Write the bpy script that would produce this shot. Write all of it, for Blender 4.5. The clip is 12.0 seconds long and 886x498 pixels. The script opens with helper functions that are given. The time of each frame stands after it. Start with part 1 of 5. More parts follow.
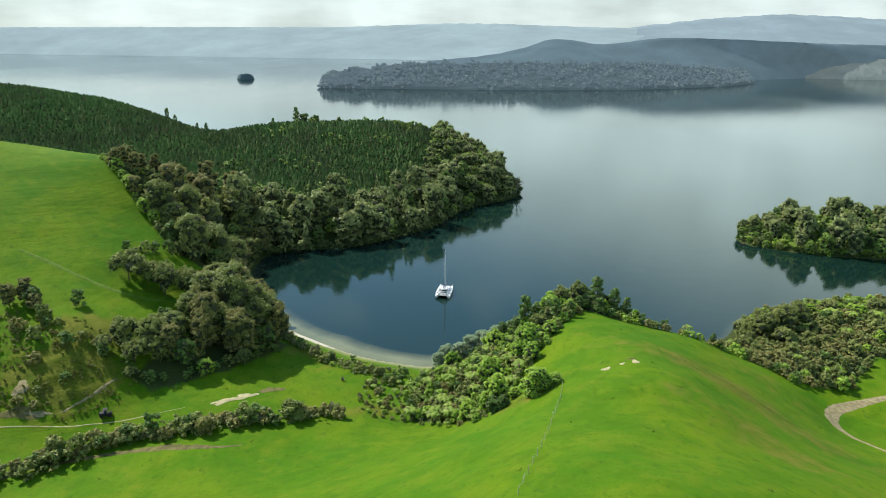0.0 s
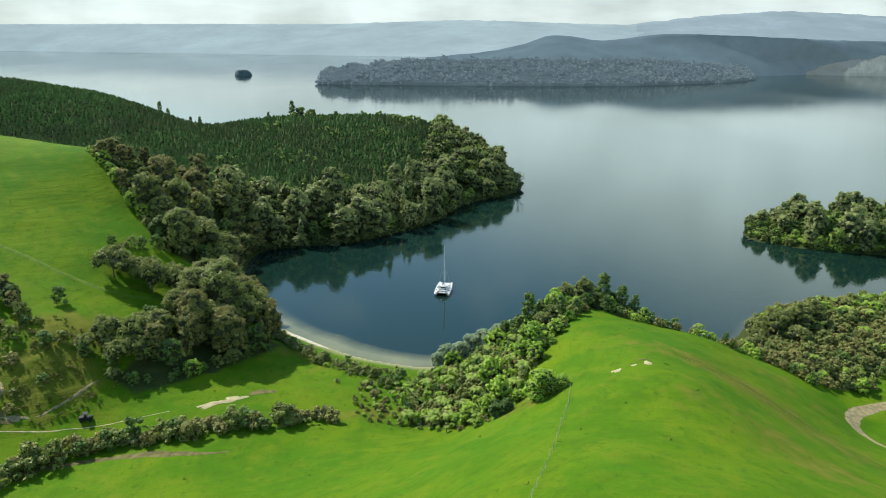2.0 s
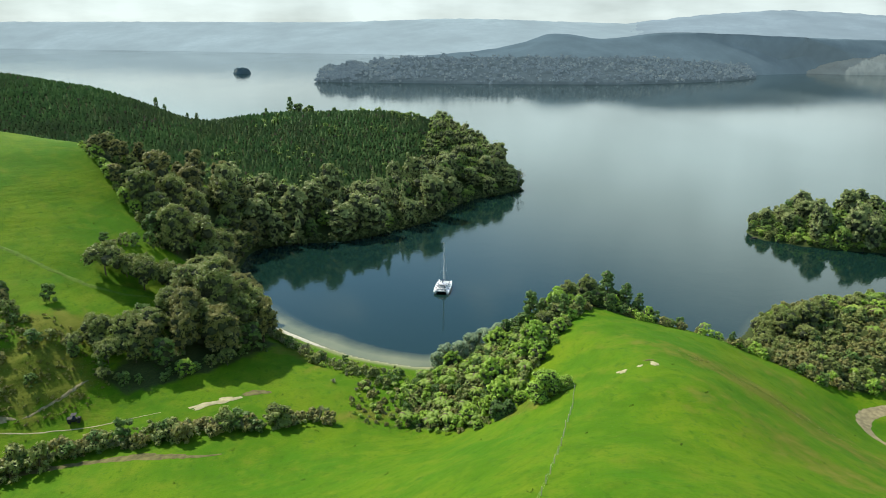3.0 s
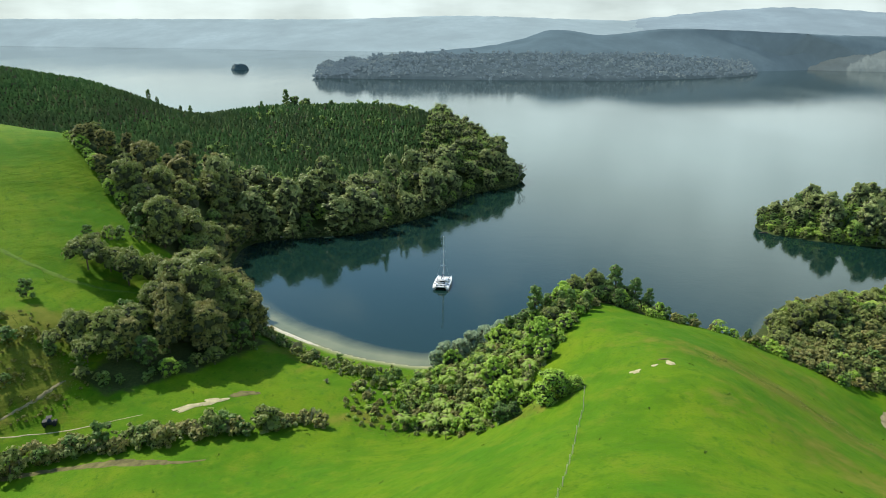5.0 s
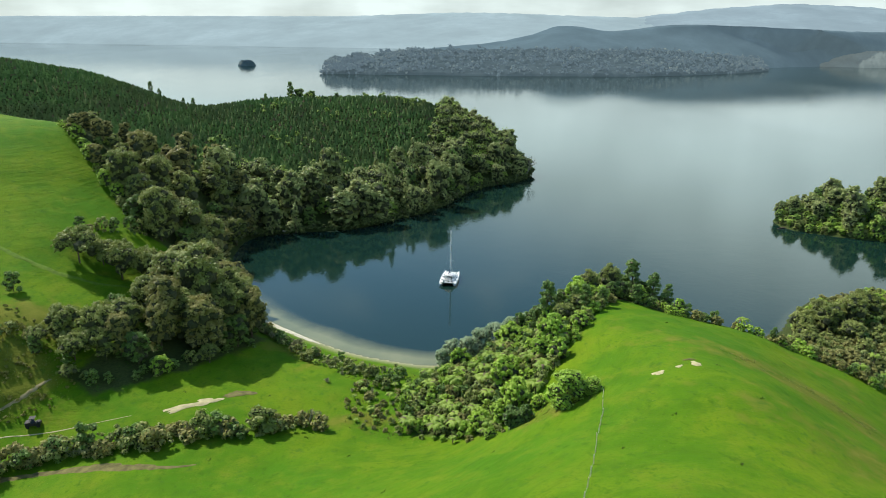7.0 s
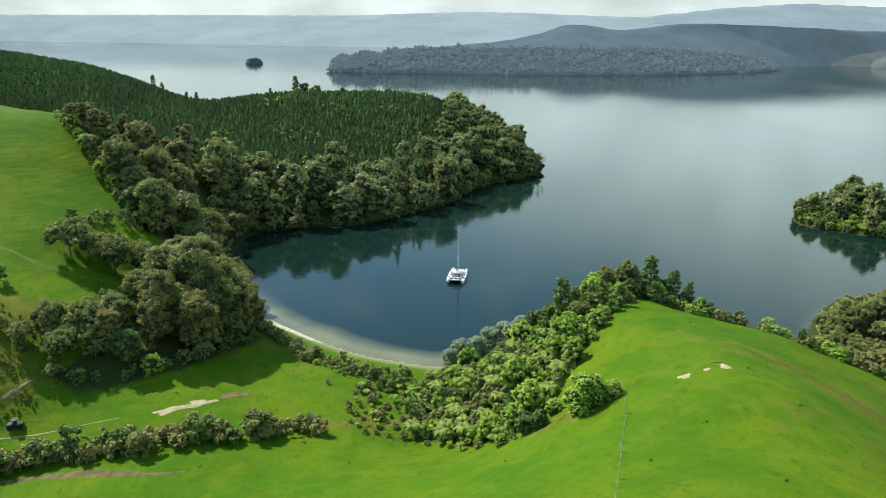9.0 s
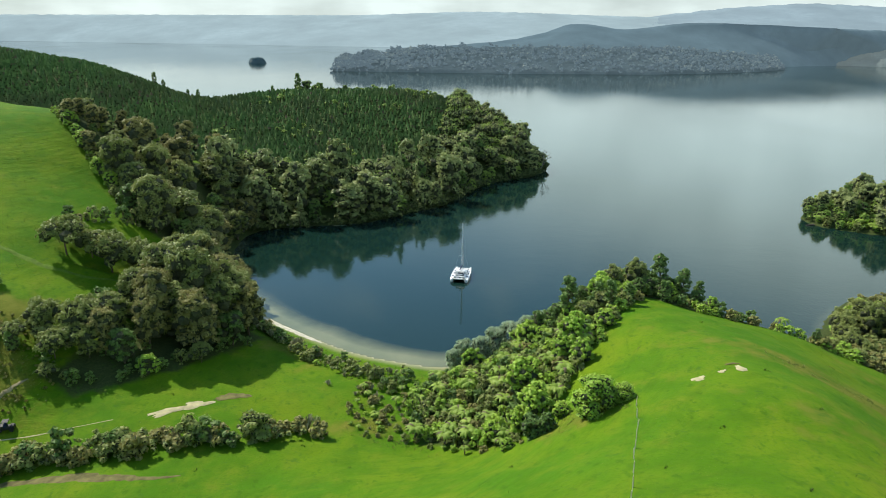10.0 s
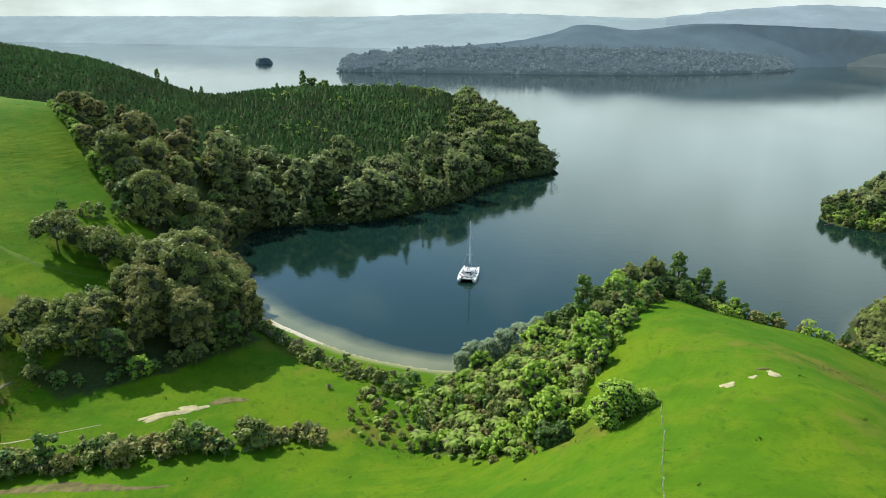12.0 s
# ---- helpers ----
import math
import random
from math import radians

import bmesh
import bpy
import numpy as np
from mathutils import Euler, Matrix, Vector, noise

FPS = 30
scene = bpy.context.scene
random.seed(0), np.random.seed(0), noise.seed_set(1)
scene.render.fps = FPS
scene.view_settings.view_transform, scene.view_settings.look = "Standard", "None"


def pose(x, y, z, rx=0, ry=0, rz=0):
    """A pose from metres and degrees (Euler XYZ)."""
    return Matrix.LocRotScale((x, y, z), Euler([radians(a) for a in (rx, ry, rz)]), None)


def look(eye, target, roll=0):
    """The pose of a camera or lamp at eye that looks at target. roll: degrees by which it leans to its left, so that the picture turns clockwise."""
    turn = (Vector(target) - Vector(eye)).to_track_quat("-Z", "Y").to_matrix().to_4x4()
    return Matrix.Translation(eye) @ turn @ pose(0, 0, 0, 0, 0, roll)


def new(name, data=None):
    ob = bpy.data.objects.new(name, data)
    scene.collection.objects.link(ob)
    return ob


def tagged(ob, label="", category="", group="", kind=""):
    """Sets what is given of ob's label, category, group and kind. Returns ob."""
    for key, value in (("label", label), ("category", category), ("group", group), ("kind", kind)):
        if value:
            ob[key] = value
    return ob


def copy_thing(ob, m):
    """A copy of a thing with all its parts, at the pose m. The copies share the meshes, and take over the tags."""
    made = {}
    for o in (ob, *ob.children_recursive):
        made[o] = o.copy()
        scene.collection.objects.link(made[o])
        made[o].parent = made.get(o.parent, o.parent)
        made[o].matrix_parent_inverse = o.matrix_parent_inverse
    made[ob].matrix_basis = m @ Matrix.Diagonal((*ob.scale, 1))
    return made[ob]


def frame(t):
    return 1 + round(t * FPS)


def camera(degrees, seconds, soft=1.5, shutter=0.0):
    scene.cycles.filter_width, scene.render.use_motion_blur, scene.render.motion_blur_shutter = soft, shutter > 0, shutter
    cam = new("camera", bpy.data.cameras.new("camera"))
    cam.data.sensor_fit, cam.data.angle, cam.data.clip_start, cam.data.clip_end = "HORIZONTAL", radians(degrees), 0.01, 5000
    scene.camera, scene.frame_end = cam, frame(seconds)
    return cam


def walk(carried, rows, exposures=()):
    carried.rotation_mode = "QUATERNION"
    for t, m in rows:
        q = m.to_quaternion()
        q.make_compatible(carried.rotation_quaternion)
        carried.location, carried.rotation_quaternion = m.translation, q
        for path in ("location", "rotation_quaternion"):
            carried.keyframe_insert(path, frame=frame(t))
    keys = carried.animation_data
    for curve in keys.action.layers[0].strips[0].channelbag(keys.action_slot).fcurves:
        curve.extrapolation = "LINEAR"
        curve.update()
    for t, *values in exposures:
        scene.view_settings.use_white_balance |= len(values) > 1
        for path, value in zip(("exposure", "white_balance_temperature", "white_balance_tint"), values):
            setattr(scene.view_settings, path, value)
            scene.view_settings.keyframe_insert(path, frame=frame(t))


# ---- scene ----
cam = camera(63.6, 12.0, 0.8)
PATH = [
    (0, (0.585, -2.639, 88.912), (0.568, -0.719, 88.35), 0.4),
    (0.5, (0.495, -0.479, 88.211), (0.479, 1.439, 87.647), 0.4),
    (1, (0.501, 1.561, 87.374), (0.485, 3.479, 86.809), 0.4),
    (1.5, (0.483, 3.965, 86.461), (0.468, 5.883, 85.895), 0.4),
    (2, (0.408, 6.03, 85.627), (0.394, 7.948, 85.059), 0.4),
    (2.5, (0.277, 8.233, 84.773), (0.265, 10.15, 84.202), 0.5),
    (3, (0.319, 10.414, 83.841), (0.307, 12.331, 83.27), 0.5),
    (5, (0.229, 19.215, 79.86), (0.219, 21.13, 79.284), 0.5),
    (5.5, (0.151, 21.417, 78.927), (0.137, 23.331, 78.348), 0.5),
    (6, (0.283, 23.431, 77.949), (0.263, 25.345, 77.369), 0.5),
    (6.5, (0.154, 25.573, 77.021), (0.13, 27.487, 76.44), 0.5),
    (7, (0.163, 27.589, 76.139), (0.133, 29.502, 75.557), 0.5),
    (9, (-0.173, 35.527, 72.452), (-0.222, 37.44, 71.87), 0.6),
    (9.5, (-0.206, 37.498, 71.542), (-0.26, 39.411, 70.96), 0.6),
    (10, (-0.351, 39.29, 70.773), (-0.409, 41.203, 70.191), 0.6),
    (10.5, (-0.451, 41.183, 69.949), (-0.514, 43.095, 69.367), 0.6),
    (11, (-0.463, 42.969, 69.105), (-0.532, 44.882, 68.527), 0.6),
    (11.5, (-0.644, 44.522, 68.396), (-0.716, 46.435, 67.818), 0.6),
    (12, (-0.741, 46.103, 67.711), (-0.817, 48.016, 67.134), 0.6),
]
walk(cam, [(t, look(eye, target, roll)) for t, eye, target, roll in PATH])

# ---- sky, sun, exposure ----
SUN_AT = Vector((-0.55, 0.44, 0.71)).normalized()
sky_world = bpy.data.worlds.new("sky")
scene.world = sky_world
sky_world.use_nodes = True
wn, wl = sky_world.node_tree.nodes, sky_world.node_tree.links
wn.clear()


def wnode(kind, operation="", data_type="", interpolation_type=""):
    n = wn.new(kind)
    if operation:
        n.operation = operation
    if data_type:
        n.data_type = data_type
    if interpolation_type:
        n.interpolation_type = interpolation_type
    return n


w_out, w_bg = wnode("ShaderNodeOutputWorld"), wnode("ShaderNodeBackground")
w_sky = wnode("ShaderNodeTexSky")
w_sky.sky_type, w_sky.sun_disc = "NISHITA", False
w_sky.sun_elevation, w_sky.sun_rotation = math.asin(SUN_AT.z), math.atan2(SUN_AT.x, SUN_AT.y)
w_sky.air_density, w_sky.dust_density, w_sky.ozone_density = 1.0, 0.3, 1.6
w_sky_level = wnode("ShaderNodeVectorMath", operation="MULTIPLY")
w_sky_level.inputs[1].default_value = (0.120, 0.150, 0.148)
w_co, w_sep = wnode("ShaderNodeTexCoord"), wnode("ShaderNodeSeparateXYZ")
wl.new(w_co.outputs["Generated"], w_sep.inputs[0])
# cloud deck: the view direction laid on a flat sheet overhead
w_lift = wnode("ShaderNodeMath", operation="ADD")
w_lift.inputs[1].default_value = 0.22
wl.new(w_sep.outputs["Z"], w_lift.inputs[0])
w_flat = wnode("ShaderNodeVectorMath", operation="DIVIDE")
wl.new(w_co.outputs["Generated"], w_flat.inputs[0])
w_comb = wnode("ShaderNodeCombineXYZ")
for i in range(3):
    wl.new(w_lift.outputs[0], w_comb.inputs[i])
wl.new(w_comb.outputs[0], w_flat.inputs[1])
w_noise = wnode("ShaderNodeTexNoise")
w_noise.inputs["Scale"].default_value, w_noise.inputs["Detail"].default_value, w_noise.inputs["Roughness"].default_value = 1.7, 5, 0.55
wl.new(w_flat.outputs[0], w_noise.inputs["Vector"])
w_mask = wnode("ShaderNodeMapRange")
w_mask.inputs["From Min"].default_value, w_mask.inputs["From Max"].default_value = 0.52, 0.76
wl.new(w_noise.outputs["Fac"], w_mask.inputs["Value"])
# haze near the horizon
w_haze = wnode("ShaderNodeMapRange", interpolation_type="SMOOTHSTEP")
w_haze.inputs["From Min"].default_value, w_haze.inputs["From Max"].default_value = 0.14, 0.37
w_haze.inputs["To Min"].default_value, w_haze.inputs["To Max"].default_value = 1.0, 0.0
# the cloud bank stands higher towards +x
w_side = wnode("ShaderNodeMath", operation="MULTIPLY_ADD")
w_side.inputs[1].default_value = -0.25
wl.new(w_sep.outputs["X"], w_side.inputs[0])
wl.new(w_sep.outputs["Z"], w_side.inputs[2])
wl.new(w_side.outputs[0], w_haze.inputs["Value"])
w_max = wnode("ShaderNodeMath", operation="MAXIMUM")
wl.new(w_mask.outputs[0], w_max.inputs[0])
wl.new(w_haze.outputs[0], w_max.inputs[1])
w_mix = wnode("ShaderNodeMix", data_type="RGBA")
# pale haze at the horizon, bright sunlit cloud above it
w_rise = wnode("ShaderNodeMapRange", interpolation_type="SMOOTHSTEP")
w_rise.inputs["From Min"].default_value, w_rise.inputs["From Max"].default_value = 0.04, 0.16
wl.new(w_sep.outputs["Z"], w_rise.inputs["Value"])
w_tone = wnode("ShaderNodeMix", data_type="RGBA")
w_tone.inputs["A"].default_value, w_tone.inputs["B"].default_value = (0.590, 0.675, 0.672, 1), (0.86, 1.07, 1.06, 1)
wl.new(w_rise.outputs[0], w_tone.inputs["Factor"])
w_tall = wnode("ShaderNodeMapping")
w_tall.inputs["Scale"].default_value = (7.0, 7.0, 1.6)
wl.new(w_co.outputs["Generated"], w_tall.inputs["Vector"])
w_tower = wnode("ShaderNodeTexNoise")
w_tower.inputs["Scale"].default_value, w_tower.inputs["Detail"].default_value = 1.0, 4
wl.new(w_tall.outputs[0], w_tower.inputs["Vector"])
w_sum = wnode("ShaderNodeMath", operation="ADD")
wl.new(w_noise.outputs["Fac"], w_sum.inputs[0])
wl.new(w_tower.outputs["Fac"], w_sum.inputs[1])
w_streak = wnode("ShaderNodeMapRange")
w_streak.inputs["From Min"].default_value, w_streak.inputs["From Max"].default_value = 0.75, 1.25
w_streak.inputs["To Min"].default_value, w_streak.inputs["To Max"].default_value = 0.68, 1.30
wl.new(w_sum.outputs[0], w_streak.inputs["Value"])
w_uneven = wnode("ShaderNodeMix", data_type="RGBA")
w_uneven.inputs["Factor"].default_value = 0.65
w_lit = wnode("ShaderNodeVectorMath", operation="SCALE")
wl.new(w_tone.outputs["Result"], w_lit.inputs[0])
wl.new(w_streak.outputs[0], w_lit.inputs[3])
wl.new(w_tone.outputs["Result"], w_uneven.inputs["A"])
wl.new(w_lit.outputs[0], w_uneven.inputs["B"])
wl.new(w_uneven.outputs["Result"], w_mix.inputs["B"])
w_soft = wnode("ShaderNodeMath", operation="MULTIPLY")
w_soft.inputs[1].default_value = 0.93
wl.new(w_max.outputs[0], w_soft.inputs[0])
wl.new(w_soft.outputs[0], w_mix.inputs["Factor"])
wl.new(w_sky.outputs[0], w_sky_level.inputs[0])
wl.new(w_sky_level.outputs[0], w_mix.inputs["A"])
wl.new(w_mix.outputs["Result"], w_bg.inputs["Color"])
w_bg.inputs["Strength"].default_value = 1.0
wl.new(w_bg.outputs[0], w_out.inputs[0])

sun_lamp = bpy.data.lights.new("sun", "SUN")
sun_lamp.energy, sun_lamp.angle, sun_lamp.color = 5.0, radians(0.6), (1.0, 0.93, 0.82)
sun = new("sun", sun_lamp)
sun.matrix_world = look((-300, 160, 300), Vector((-300, 160, 300)) - SUN_AT * 100)
scene.view_settings.exposure = 0.27

# ---- materials ----
class Shade:
    """A node material under construction."""

    def __init__(self, name):
        self.mat = bpy.data.materials.new(name)
        self.mat.use_nodes = True
        self.nodes, self.links = self.mat.node_tree.nodes, self.mat.node_tree.links
        self.nodes.clear()
        self.end = self.nodes.new("ShaderNodeOutputMaterial")

    def node(self, kind, ins=None, operation="", blend_type="", data_type="", attribute_name=""):
        n = self.nodes.new(kind)
        if data_type:
            n.data_type = data_type
        if operation:
            n.operation = operation
        if blend_type:
            n.blend_type = blend_type
        if attribute_name:
            n.attribute_name = attribute_name
        for key, value in (ins or {}).items():
            if hasattr(value, "is_linked"):
                self.links.new(value, n.inputs[key])
            else:
                n.inputs[key].default_value = value
        return n

    def place(self):
        return self.node("ShaderNodeNewGeometry").outputs["Position"]

    def noise(self, scale, detail=4, rough=0.55, where=None, distortion=0.0):
        return self.node("ShaderNodeTexNoise", {"Vector": where if where else self.place(), "Scale": scale, "Detail": detail, "Roughness": rough, "Distortion": distortion}).outputs["Fac"]

    def span(self, value, a, b, low=0.0, high=1.0):
        return self.node("ShaderNodeMapRange", {"Value": value, "From Min": a, "From Max": b, "To Min": low, "To Max": high}).outputs[0]

    def mix(self, factor, a, b, how="MIX"):
        rgba = [v if hasattr(v, "is_linked") else (*v, 1) for v in (a, b)]
        return self.node("ShaderNodeMix", {"Factor": factor, "A": rgba[0], "B": rgba[1]}, data_type="RGBA", blend_type=how).outputs["Result"]

    def mul(self, a, b):
        return self.node("ShaderNodeMath", {0: a, 1: b}, operation="MULTIPLY").outputs[0]

    def stretch(self, x, y, z, turn=0.0):
        return self.node("ShaderNodeMapping", {"Vector": self.place(), "Scale": (x, y, z), "Rotation": (0, 0, radians(turn))}).outputs[0]

    def bump(self, value, strength, distance):
        return self.node("ShaderNodeBump", {"Height": value, "Strength": strength, "Distance": distance}).outputs[0]

    def surface(self, color, rough=0.8, normal=None, metal=0.0, specular=0.3, **more):
        ins = {"Base Color": color if hasattr(color, "is_linked") else (*color, 1), "Roughness": rough, "Metallic": metal, "Specular IOR Level": specular}
        if normal:
            ins["Normal"] = normal
        ins.update(more)
        n = self.node("ShaderNodeBsdfPrincipled", ins)
        self.links.new(n.outputs[0], self.end.inputs[0])
        return self.mat


def plain(name, color, rough=0.6, metal=0.0, grain=12.0, amount=0.25):
    s = Shade(name)
    f = s.noise(grain, 5)
    dark = tuple(c * (1 - amount) for c in color)
    return s.surface(s.mix(s.span(f, 0.35, 0.65), dark, color), rough, s.bump(f, 0.2, 0.02), metal)


def leaves(name, low, high, through_light=0.24, own="object", dead=(0.16, 0.12, 0.07), dead_share=0.02):
    """Foliage: two leaf tones, a share of dead leaves, and a shift of its own for each tree."""
    s = Shade(name)
    info = s.node("ShaderNodeObjectInfo").outputs["Random"]
    leaf = s.node("ShaderNodeNewGeometry").outputs["Random Per Island"]
    tone = s.node("ShaderNodeMath", {0: s.mul(info, 0.65), 1: s.mul(leaf, 0.45)}, operation="ADD").outputs[0] if own == "object" else leaf
    color = s.mix(tone, low, high)
    color = s.mix(s.span(s.noise(0.35, 3), 0.35, 0.7), color, s.mix(0.5, color, high))
    color = s.mix(s.span(leaf, 1 - dead_share, 1 - dead_share + 0.005), color, dead)
    diffuse = s.node("ShaderNodeBsdfPrincipled", {"Base Color": color, "Roughness": 0.55, "Specular IOR Level": 0.25})
    glow = s.node("ShaderNodeBsdfTranslucent", {"Color": s.mix(0.5, color, high)})
    both = s.node("ShaderNodeMixShader", {0: through_light, 1: diffuse.outputs[0], 2: glow.outputs[0]})
    s.links.new(both.outputs[0], s.end.inputs[0])
    return s.mat


def pine_material():
    """Young pines: needle greens tree by tree, with browner and paler stands."""
    s = Shade("pine_needles")
    tree = s.node("ShaderNodeNewGeometry").outputs["Random Per Island"]
    color = s.mix(tree, (0.085, 0.165, 0.044), (0.185, 0.290, 0.088))
    stand, thin = s.noise(0.022, 4, 0.6), s.noise(0.11, 4, 0.65)
    color = s.mix(s.mul(s.span(stand, 0.44, 0.60), 0.6), color, (0.110, 0.132, 0.052))
    color = s.mix(s.mul(s.span(thin, 0.52, 0.64), 0.5), color, (0.150, 0.215, 0.060))
    color = s.mix(s.span(tree, 0.97, 0.975), color, (0.150, 0.125, 0.070))
    needles = s.node("ShaderNodeBsdfPrincipled", {"Base Color": color, "Roughness": 0.6, "Specular IOR Level": 0.2})
    glow = s.node("ShaderNodeBsdfTranslucent", {"Color": color})
    both = s.node("ShaderNodeMixShader", {0: 0.4, 1: needles.outputs[0], 2: glow.outputs[0]})
    s.links.new(both.outputs[0], s.end.inputs[0])
    return s.mat


def ground_material():
    s = Shade("pasture")
    cover = s.node("ShaderNodeAttribute", attribute_name="cover").outputs["Fac"]
    rough_grass = s.node("ShaderNodeAttribute", attribute_name="rough").outputs["Fac"]
    bed = s.node("ShaderNodeAttribute", attribute_name="bed").outputs["Fac"]
    big, mid, fine = s.noise(0.035, 4, 0.6), s.noise(0.22, 5, 0.6), s.noise(2.2, 6, 0.7)
    green = s.mix(s.span(big, 0.38, 0.62), (0.058, 0.155, 0.005), (0.118, 0.194, 0.006))
    green = s.mix(s.mul(s.span(mid, 0.45, 0.65), 0.6), green, (0.128, 0.184, 0.010))
    green = s.mix(s.mul(s.span(s.noise(0.09, 5, 0.65), 0.48, 0.62), 0.7), green, (0.052, 0.140, 0.0035))
    green = s.mix(s.mul(s.span(fine, 0.5, 0.7), 0.6), green, (0.045, 0.110, 0.004))
    contour = s.noise(1.0, 4, 0.6, s.stretch(0.16, 0.16, 1.9))
    green = s.mix(s.mul(s.span(contour, 0.50, 0.66), 0.26), green, (0.040, 0.098, 0.004))
    clump = s.noise(0.8, 3, 0.6, s.stretch(1.0, 0.6, 1.0, 25))
    green = s.mix(s.mul(s.span(clump, 0.60, 0.68), 0.5), green, (0.036, 0.105, 0.004))
    dry = s.mix(s.span(mid, 0.35, 0.65), (0.086, 0.116, 0.010), (0.150, 0.162, 0.022))
    edge = s.node("ShaderNodeMath", {0: rough_grass, 1: s.span(mid, 0.3, 0.7, -0.35, 0.35)}, operation="ADD").outputs[0]
    color = s.mix(s.span(edge, 0.25, 0.75), green, dry)
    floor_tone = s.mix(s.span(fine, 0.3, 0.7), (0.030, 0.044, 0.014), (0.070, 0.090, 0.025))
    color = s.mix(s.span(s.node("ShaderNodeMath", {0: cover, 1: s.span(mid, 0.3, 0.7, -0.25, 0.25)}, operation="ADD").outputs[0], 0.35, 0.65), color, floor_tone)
    color = s.mix(s.span(s.noise(0.45, 5, 0.7), 0.58, 0.68, 0.0, 0.6), color, (0.045, 0.115, 0.012))
    color = s.mix(bed, color, s.mix(s.span(fine, 0.3, 0.7), (0.34, 0.29, 0.19), (0.5, 0.44, 0.31)))
    # sheep terraces and tussocks
    terrace = s.noise(1.0, 3, 0.5, s.stretch(0.10, 0.10, 1.5))
    tuft = s.node("ShaderNodeMath", {0: s.mul(fine, 0.6), 1: terrace}, operation="ADD").outputs[0]
    return s.surface(color, 0.85, s.bump(tuft, 0.55, 0.40), specular=0.06)


def water_material():
    s = Shade("lake_water")
    shallow = s.node("ShaderNodeAttribute", attribute_name="shallow").outputs["Fac"]
    drift = s.noise(0.05, 4, 0.6)
    deep = s.mix(s.span(s.noise(0.006, 3), 0.4, 0.6), (0.006, 0.023, 0.017), (0.007, 0.025, 0.021))
    edge = s.node("ShaderNodeMath", {0: shallow, 1: s.span(drift, 0.35, 0.65, -0.08, 0.08)}, operation="ADD").outputs[0]
    color = s.mix(s.span(edge, 0.12, 0.75), deep, s.mix(s.span(drift, 0.3, 0.7), (0.12, 0.145, 0.08), (0.20, 0.21, 0.115)))
    ripple = s.node("ShaderNodeMath", {0: s.noise(1.1, 3, 0.5, s.stretch(1.0, 0.55, 1, 20)), 1: s.mul(s.noise(0.12, 3), 1.2)}, operation="ADD").outputs[0]
    wind = s.span(s.noise(0.004, 4, 0.6, s.stretch(1, 0.35, 1, -8)), 0.42, 0.62, 0.045, 0.10)
    return s.surface(color, wind, s.bump(ripple, 0.075, 0.25), specular=0.5, IOR=1.333)


M = {}
M["pasture"] = ground_material()
M["water"] = water_material()
M["bark"] = plain("bark", (0.17, 0.13, 0.10), 0.9, grain=6, amount=0.5)
# dark tone of crown cores: paints in the shade between the leaf sprays
M["core_shade"] = plain("inner_shade", (0.060, 0.070, 0.032), 0.95, grain=3, amount=0.5)
M["pale_bark"] = plain("pale_bark", (0.36, 0.33, 0.28), 0.9, grain=6, amount=0.4)
M["grey_leaf"] = leaves("grey_green_leaves", (0.121, 0.169, 0.033), (0.293, 0.330, 0.088))
M["brown_leaf"] = leaves("brown_green_leaves", (0.163, 0.173, 0.042), (0.329, 0.307, 0.097))
M["dark_leaf"] = leaves("dark_green_leaves", (0.067, 0.137, 0.029), (0.181, 0.280, 0.063))
M["bright_leaf"] = leaves("bright_green_leaves", (0.173, 0.330, 0.031), (0.408, 0.564, 0.072))
# lifted paler and bluer than grey_leaf to paint in haze on the headland
M["far_grey_leaf"] = leaves("hazed_grey_green_leaves", (0.163, 0.214, 0.064), (0.374, 0.416, 0.149))
M["bush_leaf"] = leaves("mid_green_leaves", (0.148, 0.256, 0.040), (0.348, 0.475, 0.088))
M["fern_leaf"] = leaves("fern_fronds", (0.148, 0.258, 0.029), (0.334, 0.444, 0.066), 0.3)
M["silver_leaf"] = leaves("silver_leaves", (0.270, 0.370, 0.210), (0.450, 0.550, 0.340), 0.45)
M["flax_leaf"] = leaves("flax_leaves", (0.074, 0.102, 0.039), (0.321, 0.312, 0.165), 0.15)
M["pine_leaf"] = pine_material()
M["bush_stuff"] = leaves("bush_leaves", (0.142, 0.250, 0.037), (0.335, 0.450, 0.088), 0.25, own="island")
M["grey_stuff"] = leaves("grey_bush_leaves", (0.141, 0.189, 0.050), (0.321, 0.358, 0.116), 0.25, own="island")
M["scrub_stuff"] = leaves("shore_scrub_leaves", (0.056, 0.096, 0.020), (0.154, 0.192, 0.052), 0.2, own="island")
M["bank_tuft"] = leaves("bracken_fronds", (0.120, 0.160, 0.026), (0.290, 0.270, 0.075), 0.3, own="island")
M["rank_tuft"] = leaves("rank_grass_blades", (0.110, 0.195, 0.022), (0.260, 0.280, 0.080), 0.35, own="island")
M["grass_tuft"] = leaves("pasture_blades", (0.055, 0.130, 0.012), (0.120, 0.190, 0.018), 0.25, own="island")
M["dirt"] = plain("bare_dirt", (0.34, 0.285, 0.15), 0.95, grain=0.9, amount=0.45)
M["pale_dirt"] = plain("pale_pumice", (0.48, 0.43, 0.235), 0.95, grain=0.9, amount=0.3)
M["stock_track"] = plain("worn_turf", (0.102, 0.184, 0.010), 0.95, grain=0.9, amount=0.35)
M["mud"] = plain("trodden_mud", (0.165, 0.150, 0.050), 0.95, grain=0.7, amount=0.5)
M["sand"] = plain("beach_sand", (0.55, 0.52, 0.40), 0.95, grain=1.3, amount=0.3)
